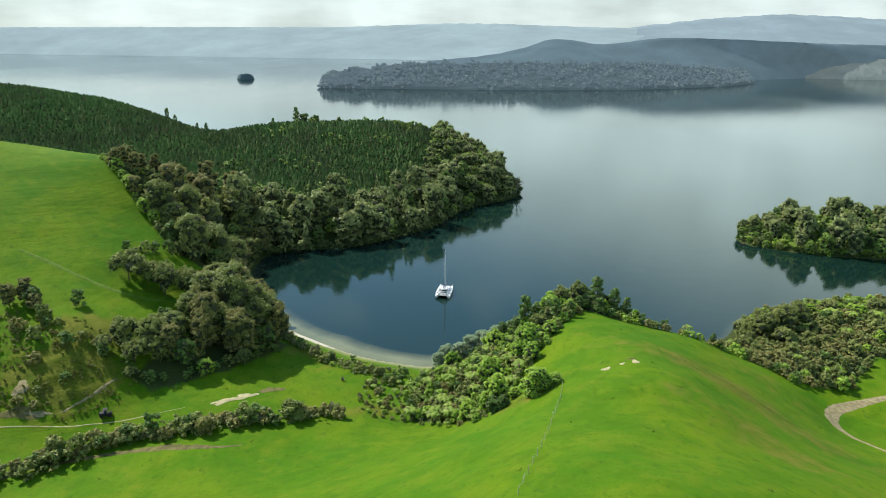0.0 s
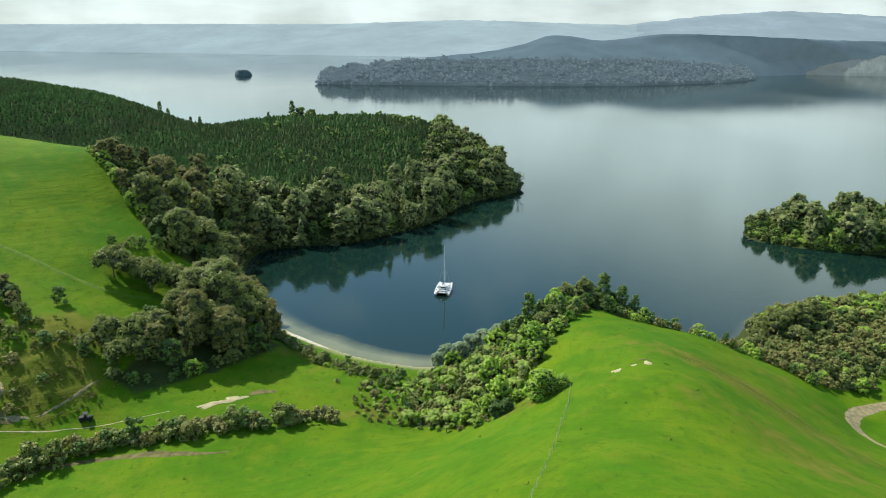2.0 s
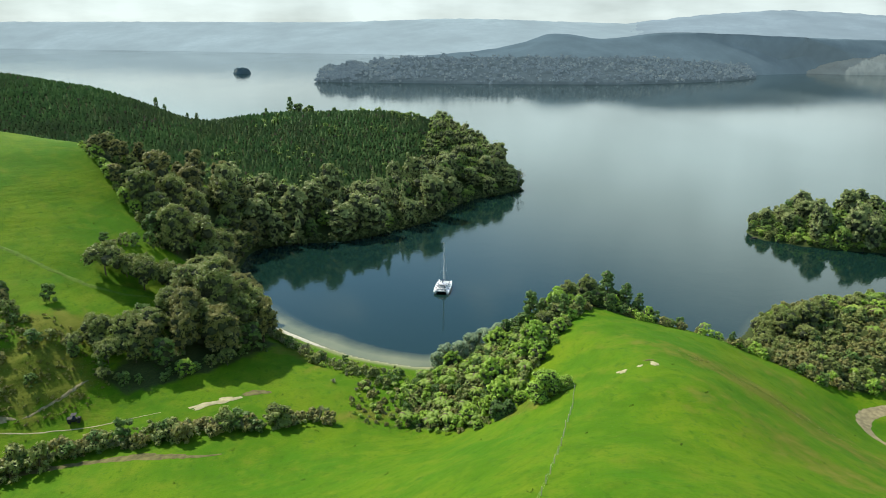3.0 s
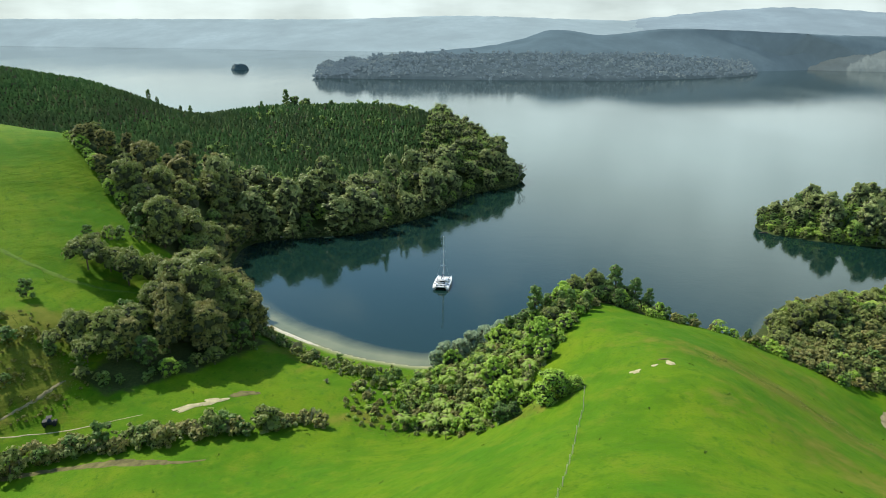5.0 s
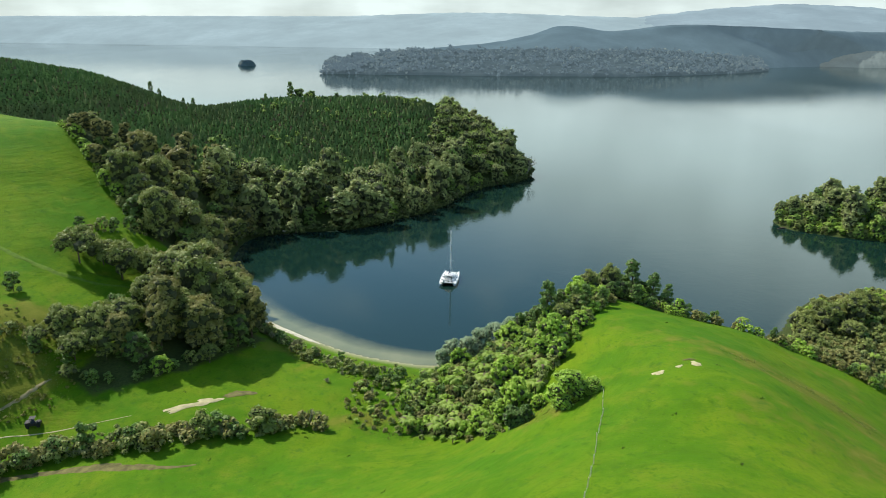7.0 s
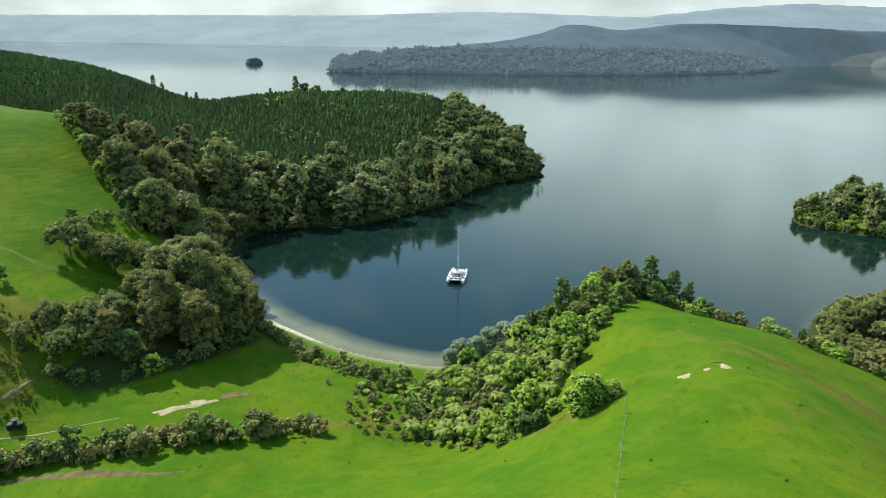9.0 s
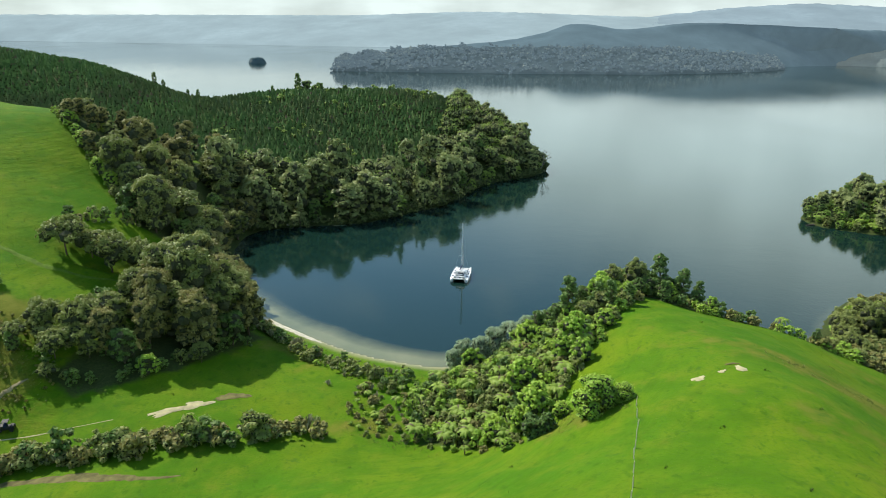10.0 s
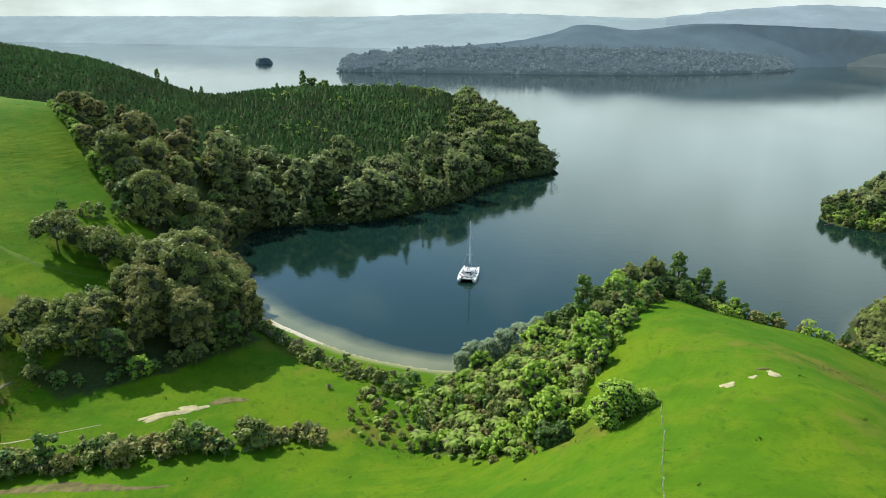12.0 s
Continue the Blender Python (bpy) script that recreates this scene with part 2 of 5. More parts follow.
M["white"] = plain("white_gelcoat", (0.80, 0.80, 0.78), 0.3, grain=3, amount=0.06)
M["deck"] = plain("off_white_deck", (0.70, 0.69, 0.64), 0.6, grain=5, amount=0.15)
M["black"] = plain("black_trim", (0.025, 0.027, 0.03), 0.4, grain=4, amount=0.3)
M["glass"] = plain("tinted_glass", (0.02, 0.025, 0.03), 0.08, grain=2, amount=0.1)
M["alloy"] = plain("white_alloy", (0.82, 0.82, 0.81), 0.4, 0.0, grain=4, amount=0.1)
M["wire"] = plain("steel_wire", (0.45, 0.45, 0.45), 0.4, 0.8, grain=20, amount=0.2)
M["post"] = plain("weathered_post", (0.60, 0.55, 0.36), 0.9, grain=8, amount=0.4)
M["net"] = plain("grey_canvas", (0.20, 0.21, 0.22), 0.8, grain=8, amount=0.3)
M["canvas"] = plain("navy_canvas", (0.03, 0.045, 0.09), 0.85, grain=6, amount=0.3)
M["rubber"] = plain("tyre_rubber", (0.03, 0.03, 0.03), 0.85, grain=9, amount=0.3)


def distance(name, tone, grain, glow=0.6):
    """Far hills with haze painted in: bluish tones, half of their light as emission."""
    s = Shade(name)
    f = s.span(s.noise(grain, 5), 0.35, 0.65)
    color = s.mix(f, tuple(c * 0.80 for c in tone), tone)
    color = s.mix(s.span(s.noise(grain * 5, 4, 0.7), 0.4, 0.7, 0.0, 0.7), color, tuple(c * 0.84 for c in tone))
    haze_glow = s.node("ShaderNodeEmission", {"Color": color, "Strength": glow})
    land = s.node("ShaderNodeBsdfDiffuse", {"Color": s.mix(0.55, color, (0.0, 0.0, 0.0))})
    both = s.node("ShaderNodeAddShader", {0: haze_glow.outputs[0], 1: land.outputs[0]})
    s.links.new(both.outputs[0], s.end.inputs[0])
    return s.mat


def canopy_material():
    """Mixed forest far off, haze painted in as bluish base colour, patch by patch."""
    s = Shade("far_canopy")
    clump, patch_f = s.noise(0.09, 5, 0.7), s.noise(0.018, 4, 0.6)
    color = s.mix(s.span(clump, 0.35, 0.65), (0.062, 0.098, 0.112), (0.125, 0.168, 0.172))
    color = s.mix(s.span(patch_f, 0.42, 0.6), color, s.mix(0.5, color, (0.095, 0.140, 0.160)))
    color = s.mix(s.span(s.noise(0.05, 3), 0.62, 0.7), color, (0.185, 0.205, 0.180))
    return s.surface(color, 1.0, s.bump(clump, 0.3, 3.0), specular=0.0)


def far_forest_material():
    """Far tree crowns with haze painted in as one even bluish emission."""
    s = Shade("far_forest_haze")
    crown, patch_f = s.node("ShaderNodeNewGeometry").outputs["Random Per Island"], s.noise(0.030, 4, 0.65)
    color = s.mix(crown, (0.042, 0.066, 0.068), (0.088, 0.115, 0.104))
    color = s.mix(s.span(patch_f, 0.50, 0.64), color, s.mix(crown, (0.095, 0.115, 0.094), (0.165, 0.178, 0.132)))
    haze_glow = s.node("ShaderNodeEmission", {"Color": (0.140, 0.196, 0.240, 1), "Strength": 0.55})
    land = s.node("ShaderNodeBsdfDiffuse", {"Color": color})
    both = s.node("ShaderNodeAddShader", {0: haze_glow.outputs[0], 1: land.outputs[0]})
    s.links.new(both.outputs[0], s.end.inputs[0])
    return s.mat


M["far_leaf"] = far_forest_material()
M["far_ground"] = distance("far_floor_haze", (0.088, 0.126, 0.142), 0.05)
M["far_hill"] = distance("far_hill_haze", (0.325, 0.418, 0.448), 0.004)
M["far_range"] = distance("far_range_haze", (0.270, 0.352, 0.392), 0.004)
M["mid_hill"] = distance("mid_hill_haze", (0.122, 0.182, 0.212), 0.015)
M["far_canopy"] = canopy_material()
M["mid_grass"] = distance("mid_pasture_haze", (0.19, 0.235, 0.23), 0.02)

# ---- the lie of the land ----
# shoreline of the mainland, walked with the land on the left hand; lake level is z = 0
COAST = [(900, 236), (300, 232), (190, 243), (135, 240), (108, 231), (95, 217), (86, 202),
         (77, 203), (62, 212), (46, 216), (30, 208), (17, 198), (7, 188), (-3, 181), (-14, 184), (-25, 188), (-36, 196), (-46, 204), (-57, 215),
         (-67, 230), (-74, 252), (-79, 275), (-77, 290), (-64, 297), (-38, 303), (-25, 319), (-7, 337), (-1, 360), (14, 388), (33, 400),
         (41, 415), (43, 444), (31, 485), (0, 520), (-60, 540), (-110, 520), (-160, 540), (-230, 620), (-360, 720), (-900, 900), (-900, -400), (900, -400)]
ISLAND = [(134, 315), (143, 307), (160, 297), (187, 290), (240, 288), (300, 300), (330, 330), (300, 365), (240, 375), (190, 362), (152, 344), (137, 328)]
# spot heights by landform
VALLEY = [(-110, 138, 3), (-81, 147, 1.8), (-68, 134, 1.4), (-51, 151, 3.4), (-32, 147, 2.2), (-15, 138, 3.4), (4, 144, 4.5), (-20, 168, 1.7), (-45, 178, 2.4),
          (-60, 115, 4), (-28, 112, 8), (-2, 118, 13), (12, 143, 11)]
SPUR = [(23, 126, 22.6), (18, 111, 24.4), (33, 132, 24.2), (38, 132, 25.6), (28, 116, 25.4), (28, 103, 28), (22, 82, 33), (49, 106, 24.8), (47, 117, 25.6),
        (63, 123, 18), (54, 143, 20.6), (70, 165, 11.5), (58, 162, 16.8), (44, 176, 17.4), (54, 174, 15.2), (67, 169, 13.8), (40, 182, 17.2), (32, 150, 22),
        (34, 190, 15), (22, 175, 15), (12, 165, 10), (85, 157, 6.5)]
HILL = [(-126, 261, 44.5), (-150, 262, 47.5), (-178, 264, 52), (-92, 220, 22), (-120, 220, 32), (-155, 220, 40), (-94, 190, 17), (-96, 171, 17.5), (-112, 172, 19),
        (-92, 159, 12.5), (-91, 147, 4.6), (-61, 165, 6), (-68, 192, 9), (-80, 178, 12), (-80, 228, 12), (-105, 266, 28), (-92, 290, 14)]
HEADLAND = [(-30, 475, 33.5), (-99, 465, 34.5), (-130, 458, 33), (-150, 450, 30), (10, 455, 24), (-60, 400, 24), (-110, 380, 22), (-60, 340, 10), (30, 425, 10)]
BACK_HILL = [(-172, 428, 42), (-203, 430, 51), (-262, 440, 58.5), (-320, 430, 63.5), (-160, 330, 30), (-200, 340, 34), (-420, 300, 55)]
RIGHT_FLAT = [(94, 151, 1.2), (120, 150, 2.5), (120, 178, 4), (105, 198, 4), (130, 215, 5), (165, 200, 7), (180, 150, 10), (300, 150, 20)]
BEHIND = [(0, 0, 40), (100, 40, 26), (-100, 40, 22), (-300, 100, 50), (300, 0, 30), (0, -200, 40)]


def outline(points):
    """A smoothed closed shoreline (corner cutting, twice)."""
    p = np.array(points, float)
    for _ in range(2):
        q = np.roll(p, -1, 0)
        p = np.stack((0.75 * p + 0.25 * q, 0.25 * p + 0.75 * q), 1).reshape(-1, 2)
    return p


def shore_distance(x, y, poly):
    """Metres from the shoreline, more than 0 on land."""
    best, inside = np.full(x.shape, 1e9), np.zeros(x.shape, bool)
    for (ax, ay), (bx, by) in zip(poly, np.roll(poly, -1, 0)):
        dx, dy = bx - ax, by - ay
        s = np.clip(((x - ax) * dx + (y - ay) * dy) / (dx * dx + dy * dy + 1e-9), 0, 1)
        best = np.minimum(best, np.hypot(x - ax - s * dx, y - ay - s * dy))
        if dy:
            inside ^= ((ay > y) != (by > y)) & (x < dx * (y - ay) / dy + ax)
    return np.where(inside, best, -best)


SHORE, ISLE = outline(COAST), outline(ISLAND)
SPOTS = np.array(VALLEY + SPUR + HILL + HEADLAND + BACK_HILL + RIGHT_FLAT + BEHIND + [(a, b, 0.5) for a, b in COAST[1:38]], float)


def spline(ax, ay, bx, by):
    d = (ax[:, None] - bx[None]) ** 2 + (ay[:, None] - by[None]) ** 2
    return 0.5 * d * np.log(d + 1e-6)


def fit_spots():
    n = len(SPOTS)
    x, y = SPOTS[:, 0] / 100, SPOTS[:, 1] / 100
    base = np.stack((np.ones(n), x, y), 1)
    m = np.block([[spline(x, y, x, y) + 0.002 * np.eye(n), base], [base.T, np.zeros((3, 3))]])
    return x, y, np.linalg.solve(m, np.concatenate((SPOTS[:, 2], np.zeros(3))))


SPOT_X, SPOT_Y, WEIGHTS = fit_spots()


def lumps(x, y, size, seed=0.0):
    """Cheap rolling unevenness, about -1 to 1."""
    a = np.sin(x / size + 1.7 * seed) * np.cos(y / size * 1.13 - seed) + 0.6 * np.sin((x * 0.8 + y * 0.6) / size * 1.9 + 2 * seed)
    return (a + 0.5 * np.cos((x * 0.5 - y * 0.9) / size * 3.1 + seed)) / 2


def land_height(x, y):
    x, y = np.atleast_1d(np.asarray(x, float)), np.atleast_1d(np.asarray(y, float))
    shape, x, y = x.shape, x.ravel(), y.ravel()
    z = np.zeros(x.shape)
    for i in range(0, len(x), 20000):
        cx, cy = np.clip(x[i:i + 20000], -430, 330) / 100, np.clip(y[i:i + 20000], -200, 640) / 100
        z[i:i + 20000] = spline(cx, cy, SPOT_X, SPOT_Y) @ WEIGHTS[:-3] + WEIGHTS[-3] + WEIGHTS[-2] * cx + WEIGHTS[-1] * cy
    u, v = (x + 85) * 0.98 + (y - 202) * 0.2, (y - 202) * 0.98 - (x + 85) * 0.2
    slip = np.exp(-((x + 97) / 15) ** 4 - ((y - 154) / 9) ** 4)
    z += slip * (0.55 * lumps(x, y, 2.3, 5) + 0.30 * lumps(x + 0.6 * y, y, 1.3, 7))
    z -= 1.8 * np.exp(-(u / 9) ** 4 - (v / 3.6) ** 4)
    d = shore_distance(x, y, SHORE)
    rise = np.clip(d / 14, 0, 1)
    z = np.clip(z, 0.4, 80) + 0.35 * lumps(x, y, 9) + 0.12 * lumps(x, y, 2.7, 2)
    z = np.where(d > 0, 0.12 + 0.05 * np.minimum(d, 10) + rise * rise * (3 - 2 * rise) * np.maximum(z - 0.5, 0), np.maximum(-0.1 + 0.12 * d, -9))
    e = shore_distance(x, y, ISLE)
    z = np.where(e > 0, 0.15 + 4.5 * (1 - np.exp(-np.maximum(e, 0) / 9)) + 0.3 * lumps(x, y, 6), np.where(e > -60, np.maximum(z, np.maximum(-0.1 + 0.12 * e, -9)), z))
    return z.reshape(shape)


def height(x, y):
    return float(land_height([x], [y])[0])


# ---- building helpers ----
def mesh_of(name, verts, faces, material, smooth=False):
    me = bpy.data.meshes.new(name)
    me.from_pydata(verts, [], faces)
    me.materials.append(material)
    if smooth:
        me.shade_smooth()
    return me


def part(name, me, parent, label="", m=None):
    """One mesh object under a thing or a part."""
    ob = new(name, me)
    ob.parent = parent
    if m:
        ob.matrix_basis = m
    return tagged(ob, label)


def thing(name, label, category, group="", kind="", at=None):
    """An Empty at the base of a thing of several parts."""
    ob = new(name)
    ob.empty_display_size = 0.5
    if at:
        ob.matrix_basis = at
    return tagged(ob, label, category, group, kind)


def bm_mesh(name, bm, material, smooth=False):
    me = bpy.data.meshes.new(name)
    bm.to_mesh(me)
    bm.free()
    me.materials.append(material)
    if smooth:
        me.shade_smooth()
    return me


def tube(points, radii, sides=6):
    """Vertices and faces of a tapering tube along points."""
    verts, faces = [], []
    pts = [Vector(p) for p in points]
    for i, p in enumerate(pts):
        way = (pts[min(i + 1, len(pts) - 1)] - pts[max(i - 1, 0)]).normalized()
        side = way.orthogonal().normalized()
        up = way.cross(side)
        for k in range(sides):
            a = 2 * math.pi * k / sides
            verts.append(p + (side * math.cos(a) + up * math.sin(a)) * radii[i])
    for i in range(len(pts) - 1):
        for k in range(sides):
            a, b = i * sides + k, i * sides + (k + 1) % sides
            faces.append((a, b, b + sides, a + sides))
    faces.append(tuple(range(sides))[::-1])
    faces.append(tuple(range((len(pts) - 1) * sides, len(pts) * sides)))
    return verts, faces


def joined(pieces):
    verts, faces = [], []
    for v, f in pieces:
        n = len(verts)
        verts += list(v)
        faces += [tuple(i + n for i in face) for face in f]
    return verts, faces


def box(bm, size, at=(0, 0, 0), bevel=0.0, taper=1.0):
    made = bmesh.ops.create_cube(bm, size=1.0)["verts"]
    for v in made:
        v.co = Vector((v.co.x * size[0], v.co.y * size[1], v.co.z * size[2]))
        if v.co.z > 0:
            v.co.x *= taper
            v.co.y *= taper
        v.co += Vector(at)
    if bevel:
        edges = {e for v in made for e in v.link_edges}
        bmesh.ops.bevel(bm, geom=list(edges), offset=bevel, segments=2, affect="EDGES")


def leaf_cloud(rng, centres, radii, per_blob, size, flat=0.75, droop=0.0):
    """Small ragged leaf sprays over the outer faces of many clumps."""
    verts, faces = [], []
    for c, r in zip(centres, radii):
        n = max(8, int(per_blob * (r / np.mean(radii)) ** 2))
        d = rng.normal(size=(n, 3))
        d /= np.linalg.norm(d, axis=1)[:, None]
        d[:, 2] = np.where(d[:, 2] < -0.35, -d[:, 2], d[:, 2])
        p = np.asarray(c) + d * r * np.array((1, 1, flat)) * rng.uniform(0.55, 1.22, (n, 1))
        nrm = d + (0, 0, 0.3) + rng.normal(scale=0.36, size=(n, 3))
        nrm /= np.linalg.norm(nrm, axis=1)[:, None]
        a = np.cross(nrm, rng.normal(size=(n, 3)))
        a /= np.linalg.norm(a, axis=1)[:, None]
        b = np.cross(nrm, a)
        s = size * rng.uniform(0.6, 1.5, (n, 1))
        k = len(verts)
        q = np.stack((p - a * s * 0.55 - nrm * s * 0.1, p + a * s * 0.25 - b * s * 0.48, p + a * s * 0.35 + b * s * 0.42 - (0, 0, droop)), 1).reshape(-1, 3)
        verts += q.tolist()
        faces += [(k + 3 * i, k + 3 * i + 1, k + 3 * i + 2) for i in range(n)]
    return verts, faces


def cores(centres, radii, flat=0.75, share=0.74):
    """Solid masses added inside the clumps, which stop the light."""
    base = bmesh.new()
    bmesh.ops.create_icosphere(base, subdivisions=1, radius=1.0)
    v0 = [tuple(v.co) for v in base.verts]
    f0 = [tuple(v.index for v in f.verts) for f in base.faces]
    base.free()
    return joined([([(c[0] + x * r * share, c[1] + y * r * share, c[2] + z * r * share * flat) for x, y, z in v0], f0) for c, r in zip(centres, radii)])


def shade_cores(me, count):
    """Paints the last faces of a crown, its inner masses, in a dark shade tone."""
    me.materials.append(M["core_shade"])
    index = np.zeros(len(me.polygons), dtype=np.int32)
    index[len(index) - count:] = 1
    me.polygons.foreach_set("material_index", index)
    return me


def inside(x, y, poly):
    odd = False
    for (ax, ay), (bx, by) in zip(poly, poly[1:] + poly[:1]):
        if (ay > y) != (by > y) and x < (bx - ax) * (y - ay) / (by - ay) + ax:
            odd = not odd
    return odd


def spread(poly, gap, seed, most=400, keep=None, tries=24):
    """Uneven places inside a plan outline, no two nearer than gap."""
    rng = random.Random(seed)
    xs, ys = [p[0] for p in poly], [p[1] for p in poly]
    cells, out = {}, []
    area = (max(xs) - min(xs)) * (max(ys) - min(ys))
    for _ in range(int(tries * area / gap / gap)):
        x, y = rng.uniform(min(xs), max(xs)), rng.uniform(min(ys), max(ys))
        if not inside(x, y, poly) or (keep and not keep(x, y)):
            continue
        i, j = int(x // gap), int(y // gap)
        if any((x - a) ** 2 + (y - b) ** 2 < gap * gap for u in (-1, 0, 1) for v in (-1, 0, 1) for a, b in cells.get((i + u, j + v), ())):
            continue
        cells.setdefault((i, j), []).append((x, y))
        out.append((x, y))
        if len(out) >= most:
            break
    return out


def near_shore(places, lo=-1e9, hi=1e9):
    """Those of the places that lie between lo and hi metres inland."""
    d = shore_distance(np.array([p[0] for p in places], float), np.array([p[1] for p in places], float), SHORE)
    return [p for p, v in zip(places, d) if lo <= v <= hi]


def on_land(places, low=0.25):
    h = land_height([p[0] for p in places], [p[1] for p in places]) if places else []
    return [(p[0], p[1], float(z)) for p, z in zip(places, h) if z > low]

# ---- ground and lake ----
# plan outlines of what grows where
SHORE_WOOD = [(-92, 292), (-76, 286), (-60, 296), (-36, 302), (-22, 320), (-4, 338), (2, 362), (18, 388), (40, 400), (50, 420), (50, 442), (34, 440), (12, 418), (-10, 390), (-30, 360), (-48, 334), (-74, 322), (-98, 318)]
BAY_WOOD = [(-128, 264), (-114, 249), (-104, 240), (-95, 231), (-88, 224), (-74, 228), (-75, 252), (-79, 276), (-80, 300), (-98, 318), (-112, 300), (-132, 284)]
BIG_CLUMP = [(-75, 198), (-71, 176), (-75, 164), (-62, 163), (-53, 175), (-49, 190), (-57, 213), (-67, 226), (-74, 214)]
LOW_CLUMP = [(-93, 167), (-90, 160), (-80, 158), (-73, 161), (-72, 172), (-82, 174)]
KNOLL = [(-9, 151), (-3, 147.5), (4, 143), (8.5, 139), (13, 140.5), (18, 148), (24.5, 160), (32, 172), (37, 182), (45, 178), (52, 181), (50, 198), (36, 204), (22, 199), (8, 186), (0, 178), (-6, 172), (-10, 164)]
KNOLL_FOOT = [(-22, 160), (-20, 152), (-12, 149), (-4, 146), (5, 138), (10, 133), (13, 136), (4, 144), (-4, 152), (-9, 164), (-14, 170), (-22, 168)]
RIGHT_BUSH = [(78, 176), (86, 172), (93, 166), (104, 166), (120, 182), (150, 178), (230, 190), (230, 226), (150, 234), (110, 228), (98, 217), (90, 203), (84, 190)]
PLANTATION = [(-98, 320), (-74, 324), (-48, 336), (-30, 362), (-10, 392), (6, 415), (8, 450), (2, 490), (-40, 510), (-110, 500), (-165, 520), (-235, 590), (-380, 640), (-420, 420), (-300, 330), (-175, 305), (-140, 300)]

SHORE_MARGIN = [(-70, 232), (-60, 236), (-70, 285), (-36, 296), (-14, 322), (12, 362), (30, 386), (62, 400), (66, 440), (30, 520), (-90, 560), (-90, 440), (-60, 330), (-100, 300), (-90, 240)]

INLET_SHORE = [(50, 188), (64, 184), (76, 182), (82, 178), (92, 190), (104, 206), (120, 222), (190, 232), (190, 256), (100, 246), (60, 226), (24, 216), (10, 196), (30, 196)]


def steps(knots):
    """Grid lines: (start, end, step) stretches, then growing steps to the horizon on both sides."""
    out = []
    for a, b, s in knots:
        out += list(np.arange(a, b, s))
    out.append(knots[-1][1])
    for sign in (-1, 1):
        edge, s = (min(out), 6.0) if sign < 0 else (max(out), 6.0)
        more = []
        while abs(edge) < 4800:
            s *= 1.22
            edge += sign * s
            more.append(edge)
        out = more[::-1] + out if sign < 0 else out + more
    return np.array(out)


def sheet(name, xs, ys, z, material, attributes):
    gx, gy = np.meshgrid(xs, ys)
    n, m = len(xs), len(ys)
    verts = np.stack((gx.ravel(), gy.ravel(), z.ravel()), 1)
    i = (np.arange(m - 1)[:, None] * n + np.arange(n - 1)[None]).ravel()
    faces = np.stack((i, i + 1, i + n + 1, i + n), 1)
    me = mesh_of(name, verts.tolist(), faces.tolist(), material, True)
    for key, values in attributes.items():
        me.attributes.new(key, "FLOAT", "POINT").data.foreach_set("value", np.ascontiguousarray(values.ravel(), dtype=np.float32))
    return new(name, me)


def soft_zone(gx, gy, poly, width):
    return np.clip(0.5 + shore_distance(gx.ravel(), gy.ravel(), np.array(poly, float)) / width, 0, 1).reshape(gx.shape)


def spot(gx, gy, x, y, rx, ry, turn=0.0):
    a = radians(turn)
    u, v = (gx - x) * math.cos(a) + (gy - y) * math.sin(a), -(gx - x) * math.sin(a) + (gy - y) * math.cos(a)
    return np.exp(-(u / rx) ** 2 - (v / ry) ** 2)


GX, GY = steps([(-200, -114, 2.0), (-114, -78, 0.85), (-78, -64, 1.6), (-64, 0, 0.85), (0, 200, 1.8)]), steps([(72, 142, 1.8), (142, 168, 0.85), (168, 176, 1.6), (176, 222, 0.85), (222, 224, 2.0), (224, 300, 2.0), (300, 560, 4.0)])
gx, gy = np.meshgrid(GX, GY)
gz = land_height(gx, gy)
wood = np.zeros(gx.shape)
# leaf-litter tone carried out past the clump, painting in its front shadow too
CLUMP_FOOT_SHADE = [(-80, 159), (-73, 156.5), (-66, 159.5), (-60, 164.5), (-55, 171), (-50, 181), (-46, 191), (-52, 192), (-60, 178), (-75, 166)]
for zone in (CLUMP_FOOT_SHADE, SHORE_WOOD, SHORE_MARGIN, BAY_WOOD, BIG_CLUMP, KNOLL, RIGHT_BUSH, PLANTATION):
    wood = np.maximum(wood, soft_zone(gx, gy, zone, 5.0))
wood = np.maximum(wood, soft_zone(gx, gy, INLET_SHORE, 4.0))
island_floor = np.clip(0.5 + (shore_distance(gx.ravel(), gy.ravel(), ISLE) + 5) / 4, 0, 1).reshape(gx.shape)
# coarse, drier growth: the bank above the track, the gully on the spur, the bush margins
coarse = np.maximum.reduce([1.1 * spot(gx, gy, -94, 155, 16, 10, 18), 0.9 * spot(gx, gy, -92, 170, 14, 8, 10), 0.8 * spot(gx, gy, 60, 137, 24, 9, -32), 0.62 * spot(gx, gy, 54, 108, 18, 9, -52), 0.75 * spot(gx, gy, 72, 122, 14, 9, -40),
                            0.85 * spot(gx, gy, 17, 131, 7, 4, 20), 0.7 * spot(gx, gy, -16, 154, 9, 4), 0.6 * spot(gx, gy, -40, 186, 16, 4, -38), 0.5 * spot(gx, gy, 76, 160, 14, 6, 120)])
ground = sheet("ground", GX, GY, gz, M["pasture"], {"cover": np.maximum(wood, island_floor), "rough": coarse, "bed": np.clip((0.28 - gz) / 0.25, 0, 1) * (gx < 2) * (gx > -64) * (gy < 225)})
tagged(ground, "bright green grazed hill pasture running down to the lake", "ground", kind="structure")

